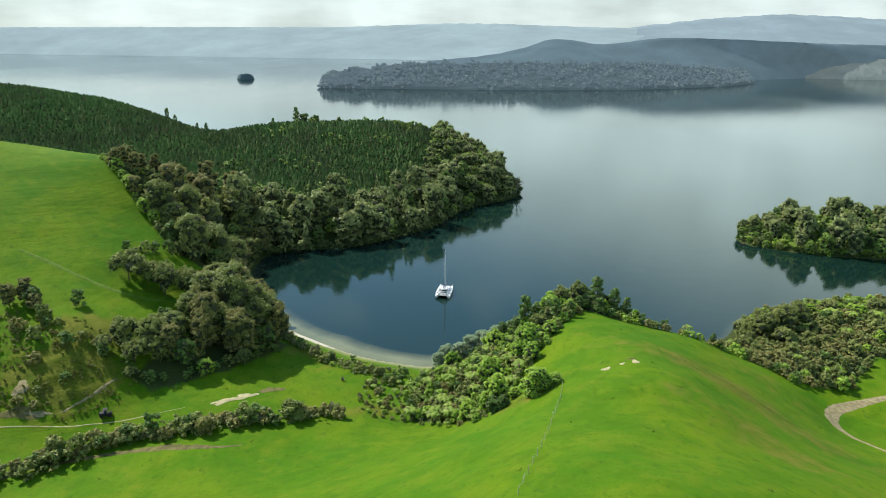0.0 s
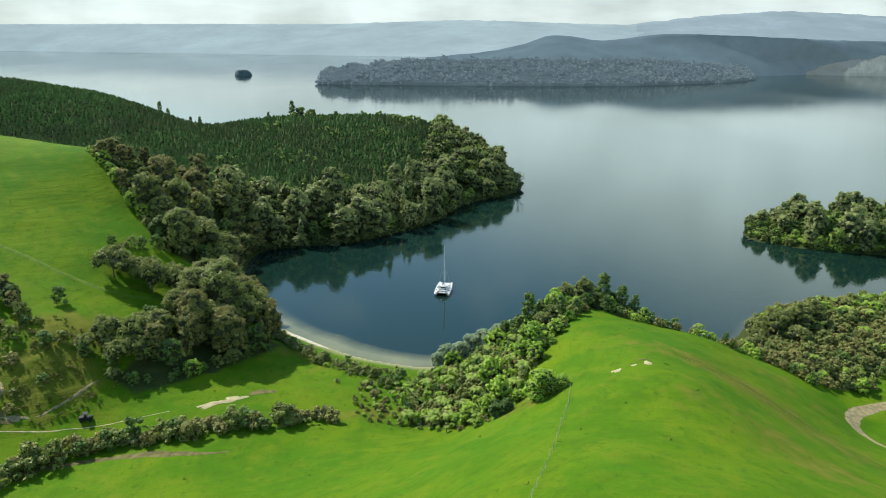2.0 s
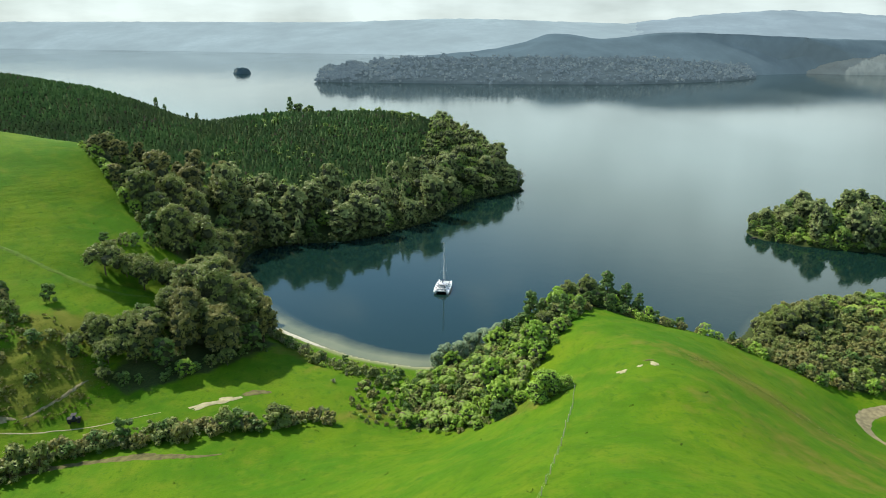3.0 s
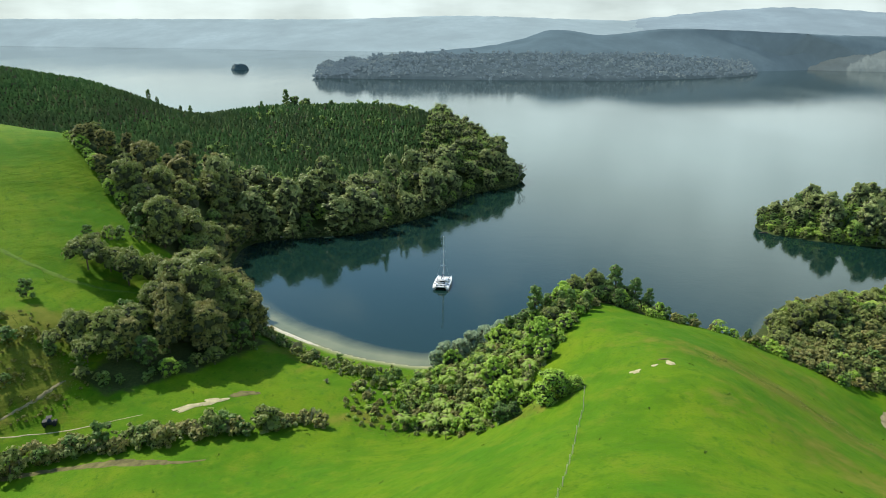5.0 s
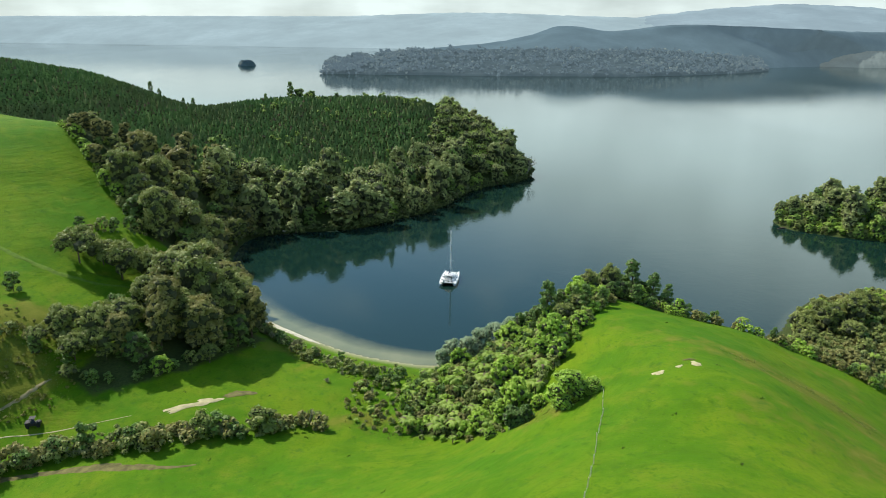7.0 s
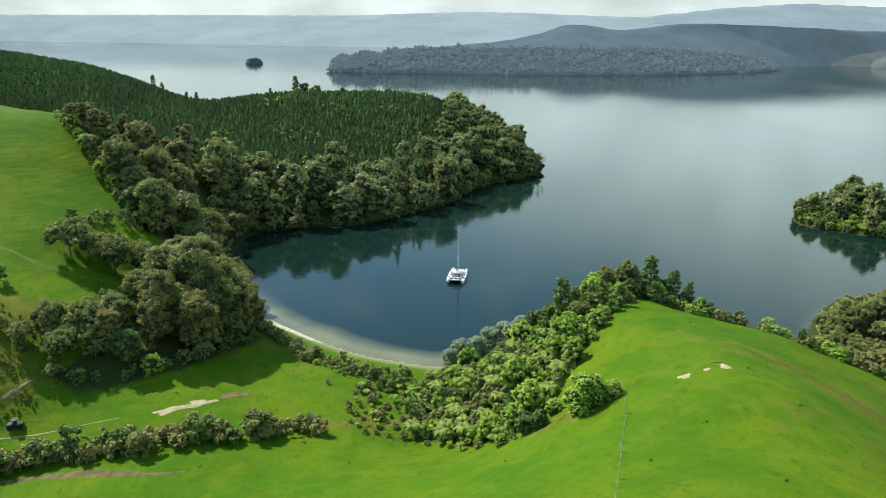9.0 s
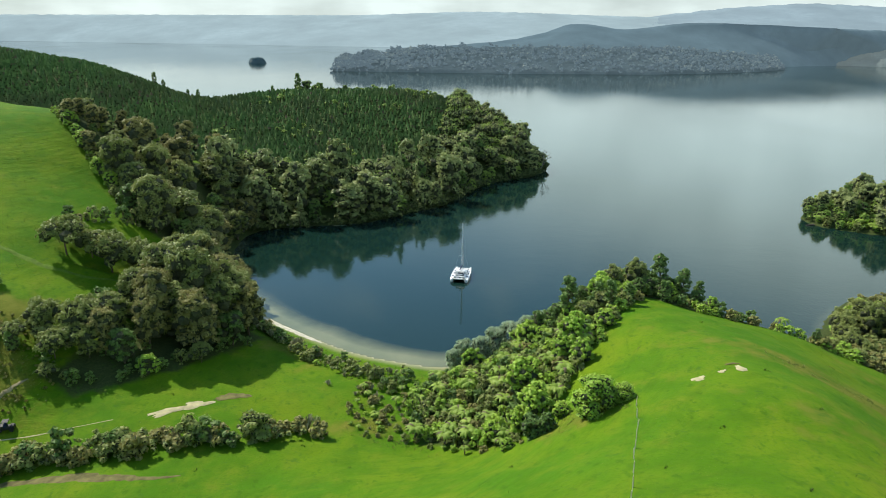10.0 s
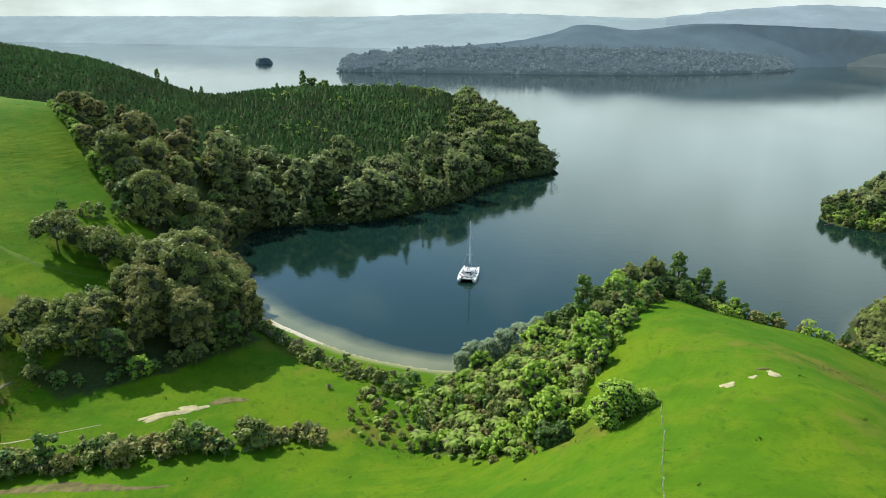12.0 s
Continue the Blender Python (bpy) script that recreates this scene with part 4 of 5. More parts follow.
# margin of the spur above the far inlet
row([(44, 181), (52, 179), (60, 177.5), (68, 175), (76, 174), (84, 171), (92, 165)], 1.25, 1.3, 35, [(3, SHRUB_DARK), (3, SHRUB_BROWN), (0.5, FERN), (1.8, SHRUB_BRIGHT)], 0.6, 1.0)
row([(80, 181), (85, 191), (91, 203), (98, 213), (108, 223)], 1.5, 0.9, 43, [(3, SHRUB_GREY), (2, SHRUB_BRIGHT), (2, SHRUB_BROWN)], 0.6, 1.1)
# willows standing at the corner of the beach
for x, y, s in ((-2, 182, 0.65), (0, 185, 0.8), (4, 187, 0.8), (7, 190, 0.95), (11, 193, 1.0), (15, 197, 1.0), (20, 201, 0.95), (25, 205, 0.95)):
    SILVER.put(x, y, max(0.05, height(x, y)), s)
# shrubs along the edge of the hill pasture
row([(-129, 263), (-121, 255.5), (-114, 248.5), (-104, 239.5), (-95, 231)], 1.5, 0.7, 38, [(3, SHRUB_BRIGHT), (2, SHRUB_GREY), (2, SHRUB_DARK), (1.5, BRIGHT)], 0.6, 1.05)


def singles(entries):
    for kind, x, y, size, tall in entries:
        kind.put(x, y, height(x, y) - 0.1, size, tall)


# dark undergrowth along the foot of the tall clump
row([(-79, 161), (-73, 159), (-67, 161.5), (-61, 166), (-57, 172), (-53, 180), (-49, 188)], 3.4, 1.0, 41, [(4, SHRUB_DARK), (2, SHRUB_GREY)], 0.6, 1.1)
# scrub on the steep bank beside the clump
row([(-104, 166), (-96, 165), (-90, 164)], 3.4, 1.9, 42, [(3, SHRUB_GREY), (2, SHRUB_BROWN), (1, SHRUB_DARK)], 0.5, 1.0)
# conifers and taller trees on the knoll
singles([(CONE, 21, 175, 1.0, 1.1), (CONE, 24, 178, 0.6, 1.0), (CONE, 37, 190, 0.8, 1.1), (CONE, 47, 186, 0.8, 1.1), (CONE, 51, 187, 0.65, 1.1), (CONE, 43, 190, 1.1, 1.05), (GREY, 37, 187, 0.5, 1.0),
         (CONE, 72, 176, 0.4, 1.0), (GREY, 32, 186, 0.46, 1.0), (DARK, 40, 192, 0.85, 1.0), (GREY, 28, 180, 0.38, 1.0), (LOW, 24, 170, 0.55, 1.0), (LOW, 28, 174, 0.5, 1.0)])
# round bushes by the fence corner
singles([(ROUND, 18.6, 130.4, 1.1, 0.95), (ROUND, 22.6, 130.6, 0.55, 0.85), (BRIGHT, 15.0, 136.5, 0.5, 0.9), (DARK, 10.5, 135, 0.55, 0.85), (DARK, 12.5, 133.5, 0.42, 0.85), (BRIGHT, 6.8, 135.2, 0.42, 0.85)])
# taller growth at the front and the back of the low bush
singles([(LOW, 90, 197, 0.62, 1.0), (GREY, 96, 198, 0.62, 0.95), (GREY, 102, 199, 0.66, 0.95), (GREY, 108, 203, 0.6, 0.9), (LOW, 99, 192, 0.7, 1.0), (LOW, 91, 201, 0.75, 1.2), (LOW, 86, 188, 0.5, 1.0), (LOW, 94, 204, 0.7, 1.1),
         (GREY, 101, 213, 0.42, 0.9), (BRIGHT, 117, 214, 0.8, 0.9), (LOW, 125, 217, 0.6, 0.9), (BRIGHT, 131, 211, 0.9, 0.8), (LOW, 139, 216, 0.62, 0.9), (FERN, 121, 209, 1.3, 1.0), (FERN, 126, 206, 1.2, 1.0), (FERN, 133, 205, 1.3, 1.0)])
# bushes on the slope above the bank
singles([(DARK, -110, 175, 0.75, 0.95), (BROWN, -113, 177, 0.48, 0.9), (BROWN, -108.5, 173, 0.38, 0.9), (BROWN, -116, 174, 0.46, 0.9), (SHRUB_DARK, -100.5, 179.5, 1.25, 1.3),
         (SHRUB_GREY, -105, 170, 1.3, 1.2), (SHRUB_BROWN, -110, 166, 1.4, 1.0), (SHRUB_DARK, -95.5, 162.5, 1.4, 0.9), (SHRUB_GREY, -104, 163, 1.1, 1.1), (SHRUB_BROWN, -101, 157, 1.2, 0.9),
         (SHRUB_DARK, -92, 153.5, 1.0, 0.9), (SHRUB_GREY, -97, 150, 0.7, 0.8), (SHRUB_BROWN, -100, 146.5, 1.0, 0.9), (SHRUB_DARK, -103, 168, 0.8, 1.0), (SHRUB_BROWN, -96, 146.5, 0.8, 0.9)])
# tall trees of the clump by the beach
singles([(GREY, -61, 187, 1.15, 1.05), (BROWN, -65, 178, 1.0, 1.0), (GREY, -55, 191, 0.95, 1.0), (GREY, -69, 194, 1.05, 0.95), (BROWN, -57, 177, 0.85, 1.0), (GREY, -68, 209, 1.0, 1.0),
         (BROWN, -60, 205, 0.95, 1.0), (GREY, -63, 217, 0.8, 1.0), (DARK, -51, 183, 0.95, 1.0), (DARK, -50, 191, 0.75, 1.0), (BRIGHT, -61.5, 164.5, 0.8, 0.9), (LOW, -54, 172, 0.55, 1.0)])
# lower trees beside it
singles([(LOW, -83.5, 168.5, 0.8, 1.1), (LOW, -77, 170, 0.95, 1.2), (LOW, -86.5, 163.5, 0.55, 1.1), (LOW, -79, 163, 0.7, 1.1), (BROWN, -71.5, 168, 0.62, 1.0), (LOW, -75.5, 165.5, 0.75, 1.15), (DARK, -67, 166, 0.9, 1.0), (SHRUB_DARK, -77.5, 181, 1.5, 1.4), (DARK, -75, 184, 0.6, 0.8)])
# trees behind the lip of the terrace and on the hillside
singles([(LOW, -95, 199, 1.1, 1.05), (LOW, -91, 203, 0.9, 1.0), (LOW, -85.5, 201, 1.15, 1.1), (LOW, -79.5, 203, 1.05, 1.2), (BROWN, -76, 205, 0.6, 1.0), (SHRUB_DARK, -101, 212.5, 1.0, 1.1),
         (SHRUB_GREY, -96.5, 215, 1.15, 1.1), (SHRUB_DARK, -94, 217, 1.1, 1.2), (SHRUB_BROWN, -98.5, 212, 0.9, 1.0), (SHRUB_DARK, -91, 220.5, 1.3, 1.3), (SHRUB_GREY, -89.5, 224, 1.2, 1.3),
         (LOW, -85, 240, 1.7, 1.0), (LOW, -79, 236, 1.25, 1.15), (GREY, -75, 233, 0.7, 1.0)])
# taller trees along the headland skyline
singles([(CONE, -99, 463, 1.0, 1.3), (DARK, -94, 464, 1.0, 0.95), (DARK, -87, 466, 0.85, 0.9), (DARK, -90, 470, 0.9, 0.9), (CONE, -115, 466, 0.62, 1.2), (DARK, -72, 468, 0.62, 0.9), (CONE, -172, 436, 0.7, 1.2), (CONE, -168, 438, 0.55, 1.1), (CONE, -152, 446, 0.62, 1.2), (CONE, -157, 444, 0.5, 1.2)])
bare = bare_tree_template(3)
bare.matrix_basis = pose(38.5, 413, height(38.5, 413), 0, 14, 0) @ Matrix.Scale(1.25, 4)


# ---- plantation and far woods ----
def conifer_stuff(name, label, places, low, high, material, seed):
    """Close-set young pines: two ragged skirts of needles each, joined."""
    rng = np.random.default_rng(seed)
    verts, faces = [], []
    for x, y, z in places:
        h = rng.uniform(low, high)
        w, turn = h * rng.uniform(0.42, 0.62), rng.uniform(0, 6.28)
        for base, top, wide in ((0.08, 0.72, 1.0), (0.42, 1.05, 0.68)):
            k, n = len(verts), 6
            for i in range(n):
                a = turn + 6.283 * i / n
                r = w * wide * (1.0 if i % 2 else 0.55) * rng.uniform(0.8, 1.2)
                verts.append((x + r * math.cos(a), y + r * math.sin(a), z + h * (base + rng.uniform(-0.03, 0.05))))
            verts.append((x + rng.uniform(-0.1, 0.1), y, z + h * top))
            faces += [(k + i, k + (i + 1) % n, k + n) for i in range(n)]
    return tagged(new(name, mesh_of(name, verts, faces, material)), label, "forest", kind="stuff")


def canopy_stuff(name, label, places, low, high, material, seed, blobs=3, leaves_each=14, size=0.9):
    """Rounded far-off crowns, each a few ragged clumps of sprays, joined."""
    rng = np.random.default_rng(seed)
    cs, rs = [], []
    for x, y, z in places:
        h = rng.uniform(low, high)
        for _ in range(blobs):
            r = h * rng.uniform(0.16, 0.30)
            cs.append((x + rng.normal() * h * 0.20, y + rng.normal() * h * 0.20, z + h * rng.uniform(0.3, 0.85)))
            rs.append(r)
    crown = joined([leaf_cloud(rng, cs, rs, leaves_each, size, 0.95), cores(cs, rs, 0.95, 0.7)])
    return tagged(new(name, shade_cores(mesh_of(name, *crown, material), 20 * len(cs) if material != M["far_leaf"] else 0)), label, "forest", kind="stuff")


conifer_stuff("pine_plantation", "dense dark green young pine plantation over the headland", on_land(spread(PLANTATION, 1.62, 51, 17000, keep=lambda x, y: x > -290 and y > 305), 0.8), 1.4, 3.0, M["pine_leaf"], 52)
canopy_stuff("undergrowth", "low leafy undergrowth filling the bush on the knoll", on_land(spread(KNOLL, 1.9, 53, 700), 0.3), 1.2, 2.6, M["bush_stuff"], 54, 2, 22, 0.42)
canopy_stuff("undergrowth", "low bush covering the island", on_land(spread([tuple(p) for p in ISLAND], 2.6, 56, 600, keep=lambda x, y: x < 215 and y < 335), 0.3), 1.4, 3.2, M["bush_stuff"], 57, 2, 22, 0.5)
canopy_stuff("undergrowth", "low scrub behind the beach", on_land(spread([(-54, 205), (-44, 196), (-33, 187), (-22, 180), (-10, 176), (-12, 170), (-24, 174), (-36, 182), (-50, 196)], 1.6, 59, 300), 0.2), 0.8, 1.9, M["grey_stuff"], 60, 2, 22, 0.32)
CREEK = [(-112, 119), (-92, 124), (-75, 137.5), (-50, 142), (-25, 149), (-25, 153), (-50, 146.5), (-76, 142.5), (-94, 129), (-112, 124)]
canopy_stuff("undergrowth", "low tangled scrub along the creek", on_land(spread(CREEK, 1.7, 57, 500), 0.1), 1.4, 3.0, M["grey_stuff"], 58, 2, 26, 0.42)
canopy_stuff("undergrowth", "low olive undergrowth in the bush beyond the spur", on_land(spread(RIGHT_BUSH, 2.3, 54, 700, keep=lambda x, y: x < 170), 0.3), 1.2, 2.6, M["grey_stuff"], 55, 2, 18, 0.45)
canopy_stuff("bush_canopy", "grey-green bush rising behind the shore trees", on_land(near_shore(spread(SHORE_WOOD, 4.6, 61, 500), 12, 99), 0.8), 5, 13, M["grey_stuff"], 62, 8, 34, 0.62)
canopy_stuff("bush_canopy", "greener bush among the shore trees", on_land(near_shore(spread(SHORE_WOOD, 8.0, 63, 120), 8, 99), 0.8), 5, 12, M["bush_stuff"], 64, 8, 34, 0.62)
canopy_stuff("shore_scrub", "dark scrub overhanging the water round the headland", on_land(near_shore(spread(SHORE_WOOD, 1.9, 69, 1200), -2, 4), -0.4), 1.6, 4.4, M["scrub_stuff"], 70, 4, 18, 0.55)
END_BUSH = [(-14, 398), (2, 396), (22, 402), (48, 420), (50, 446), (34, 480), (0, 505), (-6, 450)]
canopy_stuff("bush_canopy", "bright green native bush on the end of the headland", on_land(spread(END_BUSH, 5.4, 55, 300), 0.8), 4, 9, M["bush_stuff"], 56, 7, 34, 0.6)
canopy_stuff("bush_canopy", "grey-green bush on the end of the headland", on_land(spread(END_BUSH, 6.0, 65, 240), 0.8), 5, 10, M["grey_stuff"], 66, 7, 34, 0.6)
canopy_stuff("bush_canopy", "scattered bush along the edge of the plantation", on_land(spread(PLANTATION, 4.6, 67, 300, keep=lambda x, y: (x > -120 and noise.noise((x / 18, y / 18, 3)) > 0.26) or (x > -75 and y > 462)), 0.8), 2.2, 4.2, M["bush_stuff"], 68, 4, 22, 0.55)


def mound(name, label, x, y, rx, ry, h, material, seed):
    """A small tree-covered islet: one bumpy canopy that comes down to the water all round."""
    n, rings = 56, 14
    verts = []
    for r in range(rings + 1):
        f = r / rings
        for k in range(n):
            a = 6.283 * k / n
            px, py = x + rx * f * math.cos(a), y + ry * f * math.sin(a)
            top = h * (1 - f ** 5) * (0.82 + 0.35 * abs(noise.noise((px / 4, py / 4, seed))) + 0.12 * noise.noise((px / 11, py / 11, seed)))
            verts.append((px, py, top - 0.4 if r < rings else -0.6))
    faces = [(r * n + k, (r + 1) * n + k, (r + 1) * n + (k + 1) % n, r * n + (k + 1) % n) for r in range(rings) for k in range(n)]
    return tagged(new(name, mesh_of(name, verts, faces, material)), label, "islet", kind="stuff")


canopy_dice = random.Random(91)
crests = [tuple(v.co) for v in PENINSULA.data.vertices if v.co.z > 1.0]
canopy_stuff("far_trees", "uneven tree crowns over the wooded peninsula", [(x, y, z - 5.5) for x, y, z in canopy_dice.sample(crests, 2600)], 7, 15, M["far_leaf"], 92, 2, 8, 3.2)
mound("islet", "small round tree-covered islet far out on the lake", -463, 1652, 20, 15, 13.5, M["far_canopy"], 5)

# ---- tracks, bare patches, beach ----
def ribbon(name, label, points, widths, material, seed, lift=0.05, category="track", ragged=0.38):
    """A worn strip that follows the ground, with ragged edges."""
    rng = random.Random(seed)
    p = np.array(points, float)
    w = np.interp(np.linspace(0, 1, 200), np.linspace(0, 1, len(widths)), widths)
    length = np.concatenate(([0], np.cumsum(np.hypot(*np.diff(p, axis=0).T))))
    n = max(6, int(length[-1] / 0.9))
    s = np.linspace(0, length[-1], n)
    x, y = np.interp(s, length, p[:, 0]), np.interp(s, length, p[:, 1])
    smooth = lambda v: np.convolve(np.pad(v, 2, "edge"), np.ones(5) / 5, "valid")
    x, y = smooth(x), smooth(y)
    tx, ty = np.gradient(x), np.gradient(y)
    norm = np.hypot(tx, ty) + 1e-9
    nx, ny = -ty / norm, tx / norm
    cols = (-1.0, -0.6, 0.0, 0.6, 1.0)
    verts = []
    for i in range(n):
        half = 0.5 * w[int(199 * i / (n - 1))]
        for c in cols:
            k = c * half * (rng.uniform(1 - ragged, 1 + ragged) if abs(c) == 1 else rng.uniform(0.9, 1.1))
            verts.append((x[i] + nx[i] * k, y[i] + ny[i] * k, lift if abs(c) < 1 else lift - 0.07))
    z = land_height([v[0] for v in verts], [v[1] for v in verts])
    verts = [(a, b, float(h) + c) for (a, b, c), h in zip(verts, z)]
    faces = [(5 * i + k, 5 * i + k + 1, 5 * i + k + 6, 5 * i + k + 5) for i in range(n - 1) for k in range(4)]
    return tagged(new(name, mesh_of(name, verts, faces, material, True)), label, category, kind="structure")


def patch(name, label, x, y, rx, ry, turn, material, seed, lift=0.12):
    """A ragged bare patch draped over the ground."""
    rng = random.Random(seed)
    n, rings, a0 = 26, 4, radians(turn)
    edge = [1 + 0.22 * math.sin(3 * 6.283 * k / n + seed) + rng.uniform(-0.22, 0.22) for k in range(n)]
    verts = [(x, y, lift)]
    for r in range(1, rings + 1):
        for k in range(n):
            a, f = 6.283 * k / n, r / rings
            u, v = rx * f * edge[k] * math.cos(a), ry * f * edge[k] * math.sin(a)
            verts.append((x + u * math.cos(a0) - v * math.sin(a0), y + u * math.sin(a0) + v * math.cos(a0), lift if r < rings else lift - 0.09))
    z = land_height([v[0] for v in verts], [v[1] for v in verts])
    verts = [(a, b, float(h) + c) for (a, b, c), h in zip(verts, z)]
    faces = [(0, 1 + k, 1 + (k + 1) % n) for k in range(n)]
    for r in range(rings - 1):
        b = 1 + r * n
        faces += [(b + k, b + n + k, b + n + (k + 1) % n, b + (k + 1) % n) for k in range(n)]
    return tagged(new(name, mesh_of(name, verts, faces, material, True)), label, "bare ground", kind="structure")


ribbon("track", "pale wheel track along the valley floor", [(-118, 139), (-101, 141), (-90, 143), (-81, 146.3), (-69, 149.2), (-62, 151)], (0.30, 0.34, 0.34, 0.28, 0.15), M["pale_dirt"], 1)
ribbon("track", "faint stock track worn along the hill terrace", [(-128, 200), (-118, 197), (-107, 193.5), (-97, 191.5), (-87, 193), (-79, 197)], (0.9, 1.6, 1.4, 1.6, 1.2, 0.5), M["stock_track"], 6)
ribbon("track", "muddy trodden track beside the creek scrub", [(-112, 114), (-97, 122), (-88, 130), (-73, 135.5), (-60, 135.5), (-49, 134.5), (-44, 136)], (1.6, 1.8, 2.4, 1.6, 2.6, 0.3), M["mud"], 2)
ribbon("track", "worn pale track up the bank", [(-91, 146), (-88, 149), (-85.5, 152), (-83, 155.5), (-81, 158)], (0.3, 0.6, 0.5, 0.9, 0.3), M["dirt"], 3, ragged=0.6)
ribbon("track", "pale gravel farm track at the foot of the spur", [(118, 164), (110, 162), (103, 160), (97, 157.5), (93.5, 153.5), (92.3, 148.5), (93, 143.5), (95, 139), (98, 133)], (1.5, 2.2, 2.8, 4.0, 4.2, 3.4, 2.6, 2.2, 2.0), M["dirt"], 4, ragged=0.12)
ribbon("beach", "narrow pale sand beach at the head of the bay", [(-61, 221), (-57.5, 214.5), (-52, 208.5), (-46.5, 203.6), (-41, 199.3), (-36.5, 195.5), (-33, 193.0)], (0.8, 1.3, 1.5, 1.6, 1.9, 1.6, 0.5), M["sand"], 5, category="beach")
for x, y, rx, ry, turn, mat, sd in ((-53.5, 154.0, 3.8, 0.9, 33, "pale_dirt", 1), (-49.5, 156.8, 2.4, 1.2, 30, "pale_dirt", 2), (-44, 161.2, 3.4, 1.2, 28, "mud", 3), (-99, 144.5, 4.5, 1.3, 8, "mud", 4), (-101, 150, 2.0, 1.5, 60, "dirt", 5),
                                    (-95, 145, 3.0, 0.7, 10, "dirt", 6), (32.9, 131, 1.1, 0.8, 20, "pale_dirt", 7), (36.4, 132, 0.65, 0.4, 30, "pale_dirt", 8), (39.2, 132.6, 0.75, 1.2, 0, "pale_dirt", 9),
                                    (38.9, 135.0, 1.0, 0.35, 10, "mud", 10), (102, 139, 1.5, 1.0, 0, "pale_dirt", 11)):
    patch("bare_patch", "bare " + {"mud": "dark muddy", "dirt": "brown earth", "pale_dirt": "pale pumice"}[mat] + " patch worn in the pasture", x, y, rx, ry, turn, M[mat], sd)


# ---- fence ----
def fence(points, gap):
    root = thing("fence", "post and wire stock fence running up the spur", "fence", at=pose(points[0][0], points[0][1], height(*points[0])))
    base = root.matrix_basis.translation
    places = []
    for (ax, ay), (bx, by) in zip(points, points[1:]):
        n = max(1, round(math.hypot(bx - ax, by - ay) / gap))
        places += [(ax + (bx - ax) * k / n, ay + (by - ay) * k / n) for k in range(n)]
    places.append(points[-1])
    rng = random.Random(8)
    bm = bmesh.new()
    bmesh.ops.create_cone(bm, cap_ends=True, segments=8, radius1=0.065, radius2=0.06, depth=1.6)
    bmesh.ops.translate(bm, verts=bm.verts, vec=(0, 0, 0.55))
    post_mesh = bm_mesh("post", bm, M["post"])
    tops = []
    for x, y in places:
        z = height(x, y)
        part("post", post_mesh, root, m=pose(x - base.x, y - base.y, z - base.z, rng.uniform(-4, 4), rng.uniform(-4, 4), rng.uniform(0, 90)))
        tops.append(Vector((x, y, z)) - base)
    for h in (0.35, 0.75, 1.15):
        line = [p + Vector((0, 0, h)) for p in tops]
        part("wire", mesh_of("wire", *tube(line, [0.005] * len(line), 4), M["wire"]), root)


fence([(23.4, 126.6), (21.8, 119), (19.2, 110), (17.2, 102), (14, 91), (10, 79)], 3.6)


# ---- catamaran ----
def hull_mesh(x0):
    """A slim hull lofted through cross-sections from stern to bow."""
    stations = ((-5.6, 0.44, 0.70, 0.05), (-4.6, 0.55, 1.10, -0.25), (-2.0, 0.62, 1.15, -0.45), (1.0, 0.60, 1.20, -0.45), (3.4, 0.42, 1.28, -0.35), (4.8, 0.20, 1.36, -0.2), (5.6, 0.04, 1.42, 0.0))
    verts, faces, n = [], [], 9
    for y, half, deck, keel in stations:
        for k in range(n):
            a = k / (n - 1) * 2 - 1
            z = deck if abs(a) > 0.99 else deck - (deck - keel) * math.sqrt(max(0.0, 1 - abs(a) ** 3.2))
            verts.append((x0 + half * a, y, z))
    for i in range(len(stations) - 1):
        for k in range(n - 1):
            faces.append((i * n + k, i * n + k + 1, (i + 1) * n + k + 1, (i + 1) * n + k))
        faces.append((i * n, (i + 1) * n, (i + 1) * n + n - 1, i * n + n - 1))
    faces.append(tuple(range(n))[::-1])
    return mesh_of("hull", verts, faces, M["white"], False)


